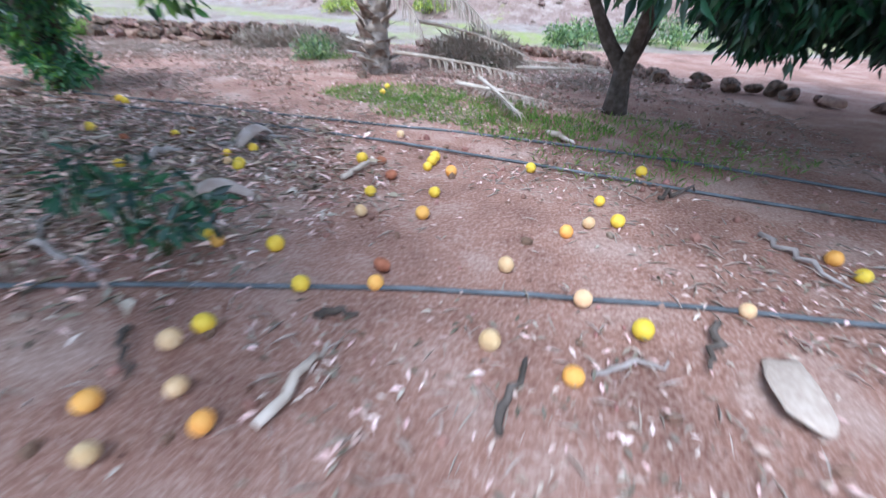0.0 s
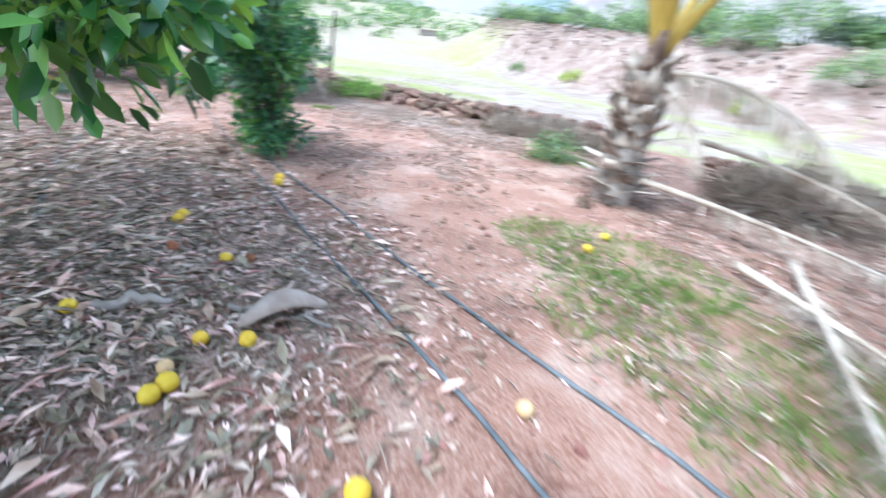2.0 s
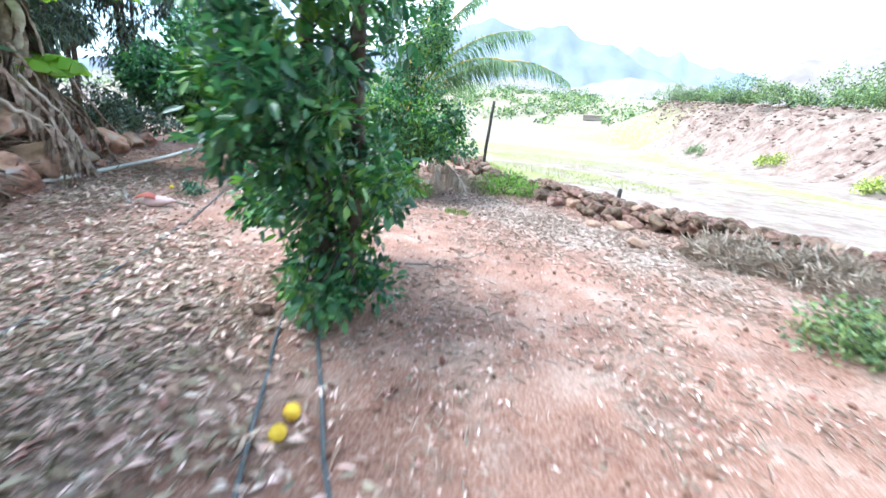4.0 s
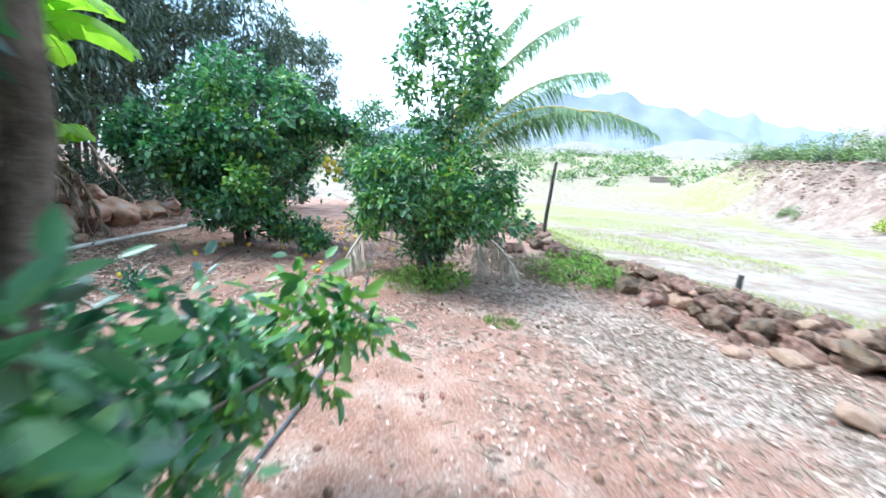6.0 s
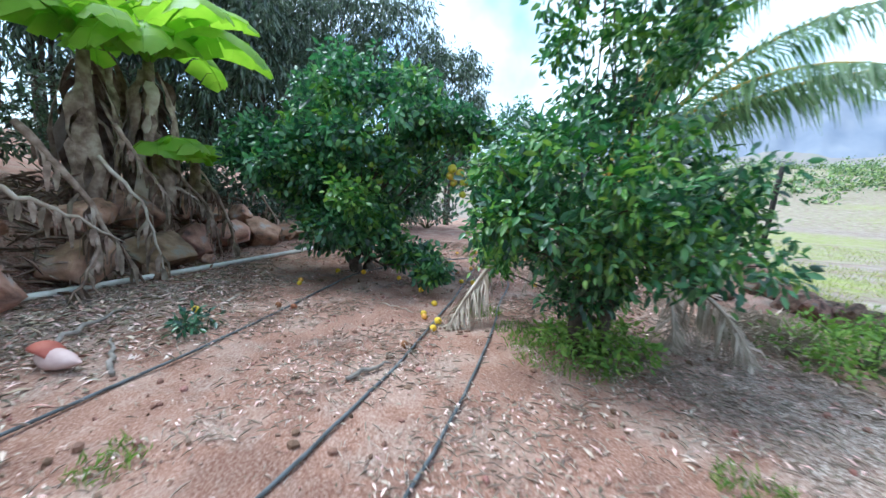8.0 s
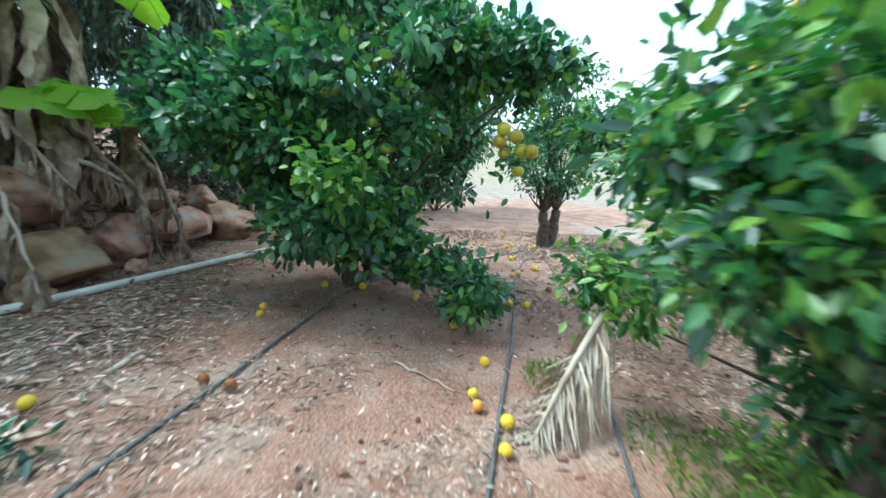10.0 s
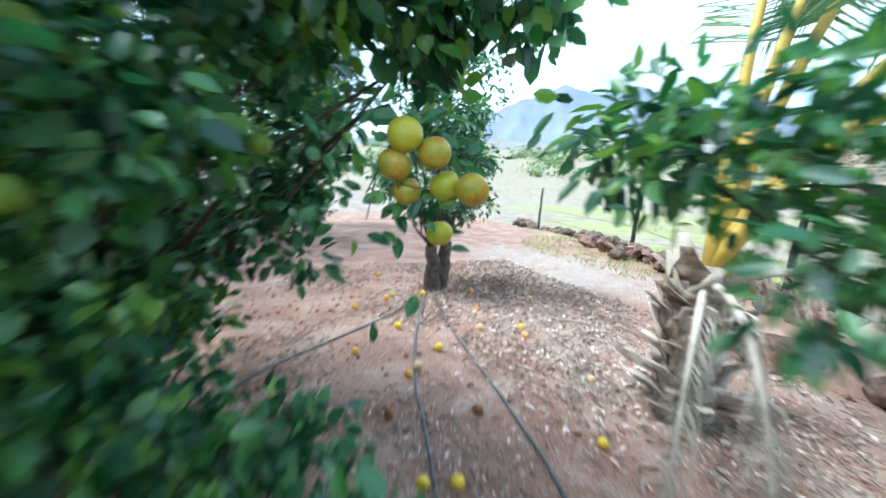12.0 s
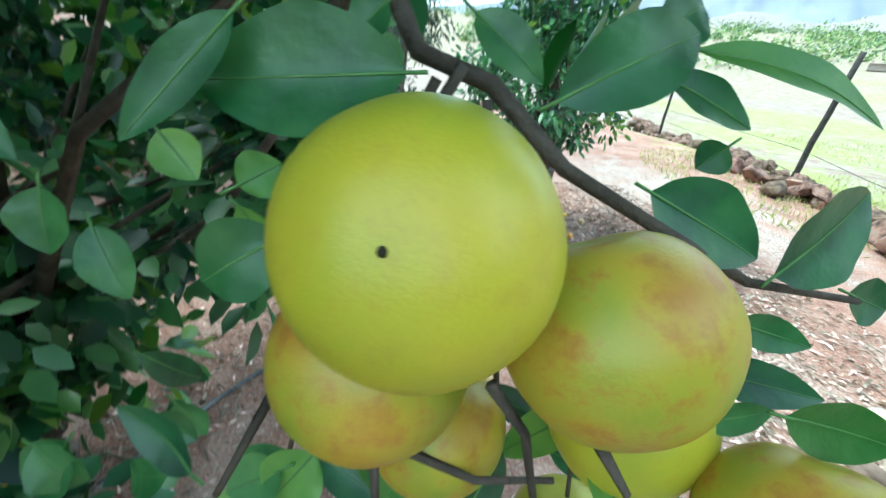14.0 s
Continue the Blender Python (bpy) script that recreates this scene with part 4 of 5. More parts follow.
shrub(-9.7, 8.45, 0.55, 0.3, 3, M_GRASS, "soft green weeds round the tree foot", 0.09, 40)
shrub(0.45, 8.75, 0.75, 0.5, 5, M_DRY, "grey heap of dry palm fibres", 0.22, 140, name="fibre_heap", width=0.05)
shrub(-2.6, 10.3, 0.6, 0.25, 6, M_DRY, "grey dry weeds before the wall", 0.15, 80, name="dry_weeds", width=0.05)
shrub(-4.3, 10.55, 0.5, 0.25, 85, M_DRY, "grey tuft of dry weeds before the wall", 0.2, 80, name="dry_weeds", width=0.05)
shrub(-3.5, 10.75, 0.55, 0.3, 86, M_DRY, "grey tuft of dry weeds before the wall", 0.2, 88, name="dry_weeds", width=0.05)
shrub(-10.2, 10.5, 0.5, 0.25, 8, M_DRY, "grey dry weeds by the shrub", 0.15, 80, name="dry_weeds", width=0.05)
bk = np.random.RandomState(19)
for k in range(26):
    # a thicket along the top of the bank
    x = -66 + 86 * (k + bk.uniform(0.1, 0.9)) / 26
    y = float(bank_foot(x)) + bk.uniform(9.5, 14.0)
    r = bk.uniform(0.9, 3.2) * (0.75 + 0.008 * y)
    shrub(x, y, r, r * bk.uniform(0.85, 1.25), 10 + k, M_BUSH if k % 4 else M_DARKBUSH, "green shrub along the top of the dry bank", 0.34, 70)
for k, (x, y, r, h) in enumerate(((-8.5, 37.5, 1.5, 1.3), (-19, 51, 1.8, 1.2), (-1.5, 35.5, 1.3, 1.0), (3.0, 37.0, 2.2, 2.0), (-4.0, 42.0, 2.4, 2.2), (-33, 65, 2.0, 1.4))):
    shrub(x, y, r, h, 50 + k, M_LIME if k < 3 else M_BUSH, "yellow-green shrub on the dry bank", 0.24, 60)
for k, (x, y, r, h) in enumerate(((5.0, 18.5, 1.3, 1.0), (8.5, 20, 1.5, 1.2), (12, 21, 1.8, 1.4))):
    shrub(x, y, r, h, 60 + k, M_BUSH, "green shrub in the dry field", 0.2, 50)

# rubble and dry clumps over the bank
rb = np.random.RandomState(77)
rubble = Geo()
OCTA = np.array([(1, 0, 0), (-1, 0, 0), (0, 1, 0), (0, -1, 0), (0, 0, 1), (0, 0, -1)], float)
for k in range(3600):
    x = rb.uniform(-72, 26)
    y = float(bank_foot(x)) + rb.uniform(-0.5, 10.5)
    s = (0.04 + 0.2 * rb.rand() ** 3) * (0.7 + 0.01 * y)
    rubble.add(OCTA * s * rb.uniform(0.5, 1.4, (6, 3)) * np.array([1.3, 1.0, 0.7]) + np.array([x, y, land(x, y) + s * 0.05]), [(0, 2, 4), (2, 1, 4), (1, 3, 4), (3, 0, 4), (2, 0, 5), (1, 2, 5), (3, 1, 5), (0, 3, 5)])
tagged(part("bank_rubble", rubble, M_RUBBLE), "red-brown rubble over the dry bank", "rubble", kind="stuff")

# woods along the valley floor, far off
rng = np.random.RandomState(5)
woods = Geo()
for k in range(620):
    a = radians(rng.uniform(28, 100))
    d = rng.uniform(140, 300)
    if noise.noise(Vector((a * 9, d * 0.02, 4))) < -0.05:
        continue
    x, y = -math.sin(a) * d, math.cos(a) * d
    r = 0.8 + 4.4 * rng.rand() ** 2.2
    for j in range(5):
        clump(woods, (x + rng.normal(0, r), y + rng.normal(0, r), land(x, y) + rng.uniform(0.2, 1.0) * r), r * 0.7, 12, 1.2, 0.6, rng, 0.0, shape=SLIM, faces=SLIM_F)
tagged(part("far_woods", woods, M_BUSH), "belt of green trees across the valley", "trees", kind="stuff")


def shed(x, y, turn):
    root = tagged(new("shed"), "low grey-roofed shed far across the field", "building")
    root.matrix_world = pose(x, y, land(x, y), 0, 0, turn)
    for nm, (cx, cy, cz, dx, dy, dz), m in (("wall", (0, 0, 0.75, 6, 4, 1.5), M_WOOD), ("roof", (0, 0, 1.6, 7, 5, 0.22), M_STRAW)):
        g = Geo()
        v = [(cx + sx * dx / 2, cy + sy * dy / 2, cz + sz * dz / 2 + (0.25 * (sy > 0) if nm == "roof" else 0)) for sx in (-1, 1) for sy in (-1, 1) for sz in (-1, 1)]
        g.add(v, [(0, 1, 3, 2), (4, 6, 7, 5), (0, 4, 5, 1), (2, 3, 7, 6), (0, 2, 6, 4), (1, 5, 7, 3)])
        part(nm, g, m, root, smooth=False)


shed(-100, 122, 40)

# ---------------------------------------------------------------- fallen fruit
def fruit_mesh(name, seed, material, r=0.04, fine=18):
    bm = bmesh.new()
    bmesh.ops.create_uvsphere(bm, u_segments=fine, v_segments=fine * 2 // 3, radius=r)
    for v in bm.verts:
        p = v.co / r
        dip = 0.1 * math.exp(-((1 - p.z) / 0.05)) + 0.05 * math.exp(-((1 + p.z) / 0.04))
        v.co *= (1 - dip + 0.03 * noise.noise(p * 1.5 + Vector((seed, 0, 0))))
        v.co.z *= 0.94
    me = bpy.data.meshes.new(name)
    bm.to_mesh(me)
    bm.free()
    me.materials.append(material)
    me.polygons.foreach_set("use_smooth", [True] * len(me.polygons))
    return me


FRUIT = [fruit_mesh("orange", k, M_ORANGE[k]) for k in range(4)]
LOOK = ["bright yellow orange fallen on the soil", "ripe orange fruit lying on the soil", "pale dried orange lying on the soil", "brown rotting orange lying on the soil"]
FALLEN = [
    [(-0.86, 0.92, 2), (-0.98, 0.68, 2), (-0.71, 0.79, 1), (-1.1, 0.85, 1), (-0.92, 1.22, 0), (-1.0, 1.13, 2), (-0.63, 1.5, 0), (-0.3, 1.53, 1), (0.19, 1.18, 2), (0.81, 1.27, 0), (0.62, 1.46, 2),
     (1.32, 1.42, 2), (-0.86, 1.83, 0), (-1.25, 1.91, 0), (-1.17, 1.85, 1), (-0.49, 2.54, 0), (-0.5, 2.25, 2), (-0.07, 2.56, 0), (-0.11, 3.16, 0), (0.65, 3.07, 0), (1.01, 2.51, 0), (0.85, 2.19, 2), (1.03, 2.22, 0)],
    [(0.69, 2.07, 1), (0.31, 1.71, 2), (1.5, 3.07, 0), (2.07, 1.72, 0), (2.04, 1.87, 1), (0.47, 1.02, 1), (-1.52, 2.9, 0), (-2.37, 2.87, 0), (-0.13, 2.24, 1), (-0.29, 1.67, 3), (-1.73, 3.18, 0), (-1.58, 3.32, 0),
     (-1.54, 2.97, 0), (-1.64, 3.0, 2), (-2.4, 3.64, 0), (-3.17, 3.69, 0), (-3.58, 4.75, 0), (-0.66, 3.16, 0), (-0.5, 3.13, 3), (-0.09, 3.25, 0), (-0.14, 3.04, 0), (-0.43, 3.85, 2), (0.04, 2.94, 1), (-0.39, 2.83, 3)],
    [(-4.55, 2.87, 0), (-3.23, 3.75, 0), (-2.3, 3.73, 3), (-2.74, 3.48, 3), (-3.7, 4.84, 0), (-0.85, 6.12, 0), (-0.86, 5.73, 0), (-10.54, 4.32, 0), (-12.29, 4.96, 1), (-13.14, 5.35, 0), (-13.59, 5.53, 0),
     (-13.14, 5.79, 0), (-11.21, 6.96, 0), (-10.2, 6.92, 0), (-10.61, 6.83, 1), (-9.69, 6.64, 3), (-12.08, 5.0, 0), (-11.95, 6.79, 0), (-10.75, 6.82, 0), (-10.44, 6.98, 0), (-12.67, 8.68, 0), (-14.11, 7.88, 2), (-10.78, 5.31, 3), (-10.85, 5.11, 3)],
    [(-12.77, 6.42, 0), (-12.69, 7.45, 0), (-12.63, 7.63, 0), (-13.41, 7.44, 3), (-13.27, 8.07, 3), (-14.0, 7.76, 1), (-14.47, 8.22, 0), (-14.79, 9.38, 0), (-14.54, 9.28, 1), (-15.89, 10.22, 2), (-16.53, 8.29, 0),
     (-16.37, 8.15, 1), (-16.5, 8.75, 0), (-16.3, 8.6, 1), (-16.53, 9.54, 1), (-17.28, 9.79, 0), (-17.02, 9.93, 2), (-16.03, 7.65, 1), (-17.9, 8.38, 1), (-13.44, 9.25, 2), (-14.59, 7.41, 1), (-15.2, 8.0, 0), (-15.6, 9.2, 1), (-14.9, 8.9, 2)],
]
for row in FALLEN:
    for x, y, k in row:
        o = new("orange", FRUIT[k])
        sc = rng.uniform(0.88, 1.12)
        o.matrix_world = pose(x, y, land(x, y) + 0.036 * sc, rng.uniform(0, 360), rng.uniform(0, 360), rng.uniform(0, 360)) @ Matrix.Diagonal((sc, sc, sc * (0.85 if k == 3 else 1), 1))
        tagged(o, LOOK[k], "orange", "fallen oranges")


# ---------------------------------------------------------------- hanging grapefruit
M_GRAPE = surface("grapefruit peel", [(0.34, 0.38, 0.026), (0.5, 0.46, 0.03), (0.6, 0.48, 0.036)], scale=9, detail=5, rough=0.34, bump=0.06, bump_scale=420, spec=0.5, speck=(70, 0.35, (0.42, 0.3, 0.04)))
M_BLUSH = surface("blushed grapefruit peel", [(0.27, 0.32, 0.028), (0.41, 0.38, 0.032), (0.53, 0.37, 0.036), (0.5, 0.24, 0.035)], scale=14, detail=10, rough=0.38, bump=0.06, bump_scale=420, spec=0.5, speck=(55, 0.8, (0.42, 0.19, 0.03)))
M_UNRIPE = surface("unripe grapefruit peel", [(0.14, 0.22, 0.03), (0.24, 0.3, 0.04)], scale=7, detail=3, rough=0.45, bump=0.03, bump_scale=300)
M_SCAR = surface("dark scar", [(0.02, 0.015, 0.01), (0.05, 0.04, 0.02)], scale=60, rough=0.8, bump=0.2)


def grapefruit(x, y, z, r, material, toward, seed):
    """A hanging fruit with its small dark blossom scar facing toward."""
    me = fruit_mesh("grapefruit", seed, material, r, 48 if r > 0.052 else 24)
    o = new("grapefruit", me)
    o.matrix_world = Matrix.Translation((x, y, z)) @ Vector(toward).to_track_quat("-Z", "Y").to_matrix().to_4x4()
    tagged(o, "green-yellow grapefruit hanging in a cluster", "grapefruit", "hanging grapefruit")
    g = Geo()
    a = np.linspace(0, 6.28, 11)[:-1]
    q = r * 0.027 * (1 + 0.12 * np.cos(a * 2 + seed))
    zb = -0.94 * r * (1 - 0.05)
    g.add(np.concatenate([[(0, 0, zb - 0.003)], np.column_stack([q * np.cos(a), q * np.sin(a), np.full(10, zb - 0.002)]), np.column_stack([q * 1.3 * np.cos(a), q * 1.3 * np.sin(a), np.full(10, zb + 0.004)])]),
          [(0, i + 1, (i + 1) % 10 + 1) for i in range(10)] + [(i + 1, i + 11, (i + 1) % 10 + 11, (i + 1) % 10 + 1) for i in range(10)])
    part("blossom_scar", g, M_SCAR, o, "small dark scar")
    return o


for k, (x, y, z, r, blush, toward) in enumerate((
        (-12.266, 7.168, 1.824, 0.067, 0, (0.846, -0.279, 0.334)), (-12.273, 7.288, 1.764, 0.066, 1, (0.4, 0.3, -0.9)), (-12.314, 7.147, 1.717, 0.066, 1, (0.1, -0.2, -1.0)),
        (-12.345, 7.204, 1.616, 0.058, 1, (0.2, 0.2, -1)), (-12.322, 7.36, 1.643, 0.066, 0, (0.2, 0.2, -1)), (-12.348, 7.351, 1.45, 0.055, 0, (0.2, 0.1, -1)), (-12.216, 7.427, 1.633, 0.066, 1, (0.4, -0.3, -0.8)))):
    grapefruit(x, y, z, r, (M_GRAPE, M_BLUSH)[blush], toward, 60 + k)
# more fruit deep in the same crown
for k in range(9):
    a = rng.uniform(-0.3, 0.9)
    if math.hypot(-13.4 + 1.38 * math.cos(a) + 11.6, 5.75 + 1.2 * math.sin(a) - 7.0) < 0.95:
        a -= 0.7
    grapefruit(-13.4 + 1.38 * math.cos(a), 5.75 + 1.2 * math.sin(a), rng.uniform(1.3, 2.6), rng.uniform(0.045, 0.052), M_UNRIPE, (0.3, 0.2, -1), 90 + k)

# the branch that carries the cluster: its own thick leaves and twigs
bough = tagged(new("fruiting_branch"), "dark citrus branch with large leaves holding the fruit", "branch")
g = Geo()
tube(g, [(-13.1, 6.9, 1.75), (-12.7, 7.1, 1.95), (-12.481, 7.158, 1.957), (-12.431, 7.179, 1.906), (-12.381, 7.225, 1.89), (-12.341, 7.269, 1.844), (-12.317, 7.327, 1.816), (-12.315, 7.412, 1.775), (-12.335, 7.552, 1.745)],
     [0.012, 0.0085, 0.0062, 0.0046, 0.003], 9, 0.1)
part("branch", g, M_BARK, bough)
TWIGS = [[(-12.293, 7.149, 1.671), (-12.272, 7.151, 1.626)], [(-12.266, 7.215, 1.736), (-12.265, 7.242, 1.695), (-12.251, 7.252, 1.645)], [(-12.242, 7.277, 1.709), (-12.228, 7.293, 1.684)], [(-12.331, 7.077, 1.674), (-12.306, 7.038, 1.605)], [(-12.302, 7.165, 1.648), (-12.283, 7.221, 1.631), (-12.275, 7.277, 1.635)], [(-12.36, 7.2, 1.9), (-12.33, 7.14, 1.8), (-12.32, 7.12, 1.68)], [(-12.32, 7.33, 1.81), (-12.37, 7.34, 1.66), (-12.35, 7.35, 1.5)], [(-12.37, 7.22, 1.88), (-12.39, 7.26, 1.68), (-12.37, 7.28, 1.48)], [(-12.4, 7.19, 1.89), (-12.42, 7.1, 1.68), (-12.4, 7.06, 1.5)]]
for q in TWIGS:
    g = Geo()
    tube(g, q, [0.004, 0.0025], 6)
    part("twig", g, M_BARK, bough)


def big_leaf(ax, ay, az, bx, by, bz, w, seed):
    """A thick citrus leaf from its stalk to its tip, gently folded and waved."""
    rng = np.random.RandomState(seed)
    a, b = np.array((ax, ay, az)), np.array((bx, by, bz))
    way = b - a
    L = np.linalg.norm(way)
    way = way / L
    face = unit(np.array((0.85, -0.12, 0.5)) + rng.normal(0, 0.18, 3))
    side = unit(np.cross(way, face))
    up = np.cross(side, way)
    n, m = 12, 4
    v = []
    bow = rng.uniform(-0.1, 0.14) * L
    for i in range(n + 1):
        f = i / n
        hw = w / 2 * math.sin(math.pi * f ** 0.85) ** 0.75 if 0 < f < 1 else 0.0006
        for j in range(-m, m + 1):
            t = j / m
            v.append(a + way * L * f + side * hw * t + up * (bow * math.sin(math.pi * f) + 0.28 * hw * abs(t) ** 1.4 + 0.05 * hw * math.sin(f * 15 + seed) * t * t))
    k = 2 * m + 1
    g = Geo()
    g.add(v, [(i * k + j, i * k + j + 1, (i + 1) * k + j + 1, (i + 1) * k + j) for i in range(n) for j in range(k - 1)])
    leaf = part("leaf", g, M_BIGLEAF if seed % 5 else M_YOUNGBIG, bough)
    rib = Geo()
    spine = lambda f: a + way * L * f + up * (bow * math.sin(math.pi * f) + 0.0003)
    tube(rib, [a - way * 0.012] + [spine(f) for f in np.linspace(0, 0.97, 9)], [0.0014, 0.001, 0.0006, 0.0003], 5)
    part("midrib", rib, M_RIB, leaf, "paler midrib")


def leaf_skin(name, c0, c1, c2):
    m = surface(name, [c0, c1, c2], scale=22, detail=5, rough=0.36, bump=0.09, bump_scale=70, spec=0.65, translucent=0.22, objects=0.4)
    return m


M_RIB = surface("leaf rib", [(0.1, 0.22, 0.06), (0.16, 0.29, 0.09)], scale=30, rough=0.45, bump=0.0)
M_BIGLEAF = leaf_skin("large citrus leaf", (0.024, 0.09, 0.03), (0.048, 0.145, 0.045), (0.085, 0.21, 0.07))
M_YOUNGBIG = leaf_skin("fresh citrus leaf", (0.1, 0.24, 0.04), (0.15, 0.3, 0.06), (0.2, 0.36, 0.08))
NEAR_LEAVES = [
    [(-12.344, 7.165, 1.894, -12.371, 7.042, 1.88, 0.073), (-12.355, 7.073, 1.917, -12.344, 7.01, 1.848, 0.03), (-12.281, 7.105, 1.82, -12.285, 7.064, 1.793, 0.041), (-12.34, 7.255, 1.885, -12.355, 7.347, 1.93, 0.051), (-12.361, 7.351, 1.921, -12.33, 7.484, 1.883, 0.031), (-12.356, 7.333, 1.903, -12.344, 7.397, 1.876, 0.033), (-12.335, 7.33, 1.833, -12.314, 7.411, 1.794, 0.057), (-12.314, 7.431, 1.78, -12.339, 7.513, 1.838, 0.069), (-12.304, 7.404, 1.748, -12.296, 7.47, 1.73, 0.028), (-12.252, 7.411, 1.711, -12.237, 7.501, 1.689, 0.044), (-12.315, 7.021, 1.618, -12.354, 6.96, 1.648, 0.036), (-12.378, 6.963, 1.61, -12.375, 6.999, 1.584, 0.033), (-12.464, 6.908, 1.748, -12.445, 6.934, 1.685, 0.044)],
    [(-12.484, 6.864, 1.775, -12.473, 6.863, 1.715, 0.054), (-12.457, 6.979, 1.833, -12.449, 7.005, 1.796, 0.04), (-12.277, 7.381, 1.68, -12.28, 7.444, 1.684, 0.024), (-12.426, 7.218, 1.935, -12.409, 7.271, 1.891, 0.036), (-12.4, 7.346, 1.931, -12.416, 7.389, 1.954, 0.045), (-12.404, 7.156, 1.934, -12.41, 7.131, 1.913, 0.033), (-12.331, 7.105, 1.613, -12.33, 7.068, 1.564, 0.054), (-12.329, 7.079, 1.599, -12.337, 7.031, 1.566, 0.045), (-12.421, 6.963, 1.583, -12.417, 6.986, 1.544, 0.038), (-12.336, 7.54, 1.752, -12.335, 7.588, 1.735, 0.043), (-12.448, 7.482, 1.848, -12.458, 7.463, 1.823, 0.038), (-12.357, 7.064, 1.821, -12.369, 7.089, 1.833, 0.032), (-12.424, 6.83, 1.535, -12.415, 6.873, 1.494, 0.059), (-12.421, 6.862, 1.542, -12.416, 6.818, 1.474, 0.059)],
]
for i, row in enumerate(NEAR_LEAVES):
    for j, q in enumerate(row):
        big_leaf(*q, i * 13 + j + 1)
# leaves round the lower fruit and along the outer twig
for k in range(36):
    c = np.array((-12.36, 7.3, 1.6)) + rng.normal(0, 1, 3) * np.array((0.07, 0.1, 0.12)) if k < 26 else np.array((-12.55, 7.0, 1.6)) + rng.normal(0, 1, 3) * np.array((0.1, 0.12, 0.25))
    if np.linalg.norm(c - np.array((-12.2, 7.15, 1.84))) < 0.2 or c[0] > -12.24:
        c = c + np.array((-0.25, 0.12, -0.12))
    d = unit(rng.normal(0, 1, 3) + np.array((0.2, 0, -0.9))) * rng.uniform(0.08, 0.125)
    big_leaf(*c, *(c + d), rng.uniform(0.035, 0.055), 100 + k)

# ---------------------------------------------------------------- loose things on the soil
def stick(name, a, b, r, material, label, category, sag=0.0, seed=1, sides=7):
    g = Geo()
    tube(g, bend((*a, r + 0.01), (*b, r + 0.012), sag, 9, 0.012, np.random.RandomState(seed)), [r, r * 1.1, r * 0.8, r * 0.5], sides, 0.15, np.random.RandomState(seed))
    return tagged(part(name, g, material), label, category)


STICKS = [((-0.55, 0.79), (-0.42, 1.15), 0.018), ((1.83, 2.15), (1.93, 1.62), 0.016), ((-2.32, 2.95), (-2.1, 3.22), 0.03), ((-0.73, 2.77), (-0.5, 3.22), 0.02), ((-2.49, 2.53), (-2.06, 1.77), 0.018),
          ((-2.06, 1.77), (-1.57, 1.55), 0.018), ((0.98, 4.07), (1.15, 3.74), 0.025), ((-8.94, 6.24), (-9.26, 6.55), 0.018), ((-9.22, 3.82), (-10.43, 3.61), 0.022), ((-10.91, 4.46), (-11.34, 4.55), 0.016),
          ((0.55, 1.05), (0.85, 1.12), 0.01), ((-1.9, 3.4), (-1.4, 3.65), 0.018), ((-3.2, 3.3), (-2.7, 3.6), 0.014), ((-5.6, 6.4), (-5.2, 6.9), 0.01), ((-8.9, 4.6), (-9.6, 4.1), 0.02), ((-11.2, 6.3), (-10.8, 6.7), 0.008)]
for k, (a, b, r) in enumerate(STICKS):
    tagged(stick("stick", a, b, r, M_WOOD if k % 3 else M_DRY, "weathered grey stick lying in the litter", "stick", 0.01, k), group="fallen sticks")
for k, (a, b, r) in enumerate((((0.19, 0.79), (0.32, 1.11), 0.014), ((1.15, 1.34), (0.98, 1.08), 0.015), ((-0.51, 1.31), (-0.34, 1.32), 0.016), ((1.45, 2.62), (1.75, 2.75), 0.015), ((-1.2, 1.2), (-1.05, 0.95), 0.013))):
    tagged(stick("bark_strip", a, b, r, M_BARK, "dark curled strip of bark on red soil", "bark", 0.015, 50 + k), group="bark strips")


def spathe(x, y, turn, label):
    g = Geo()
    v, n, m = [], 12, 6
    for i in range(n + 1):
        f = i / n
        w = 0.085 * math.sin(math.pi * (0.08 + 0.88 * f))
        for j in range(m + 1):
            t = -1 + 2 * j / m
            v.append((f * 0.42 - 0.2, w * t, 0.02 + 0.11 * math.sin(math.pi * f) + 0.04 * (1 - t * t) - 0.02))
    g.add(v, [(i * (m + 1) + j, i * (m + 1) + j + 1, (i + 1) * (m + 1) + j + 1, (i + 1) * (m + 1) + j) for i in range(n) for j in range(m)])
    o = part("palm_spathe", g, M_PALE)
    sol = o.modifiers.new("thickness", "SOLIDIFY")
    sol.thickness = 0.008
    o.matrix_world = pose(x, y, 0, 0, 0, turn)
    tagged(o, label, "palm spathe")


M_PALE = surface("pale dry husk", [(0.36, 0.27, 0.22), (0.52, 0.43, 0.37)], scale=9, rough=0.9, bump=0.4)
spathe(-1.42, 2.36, 20, "pale curled palm spathe in the litter")
spathe(-1.66, 3.55, 70, "pale dry leaf sheath on the litter")


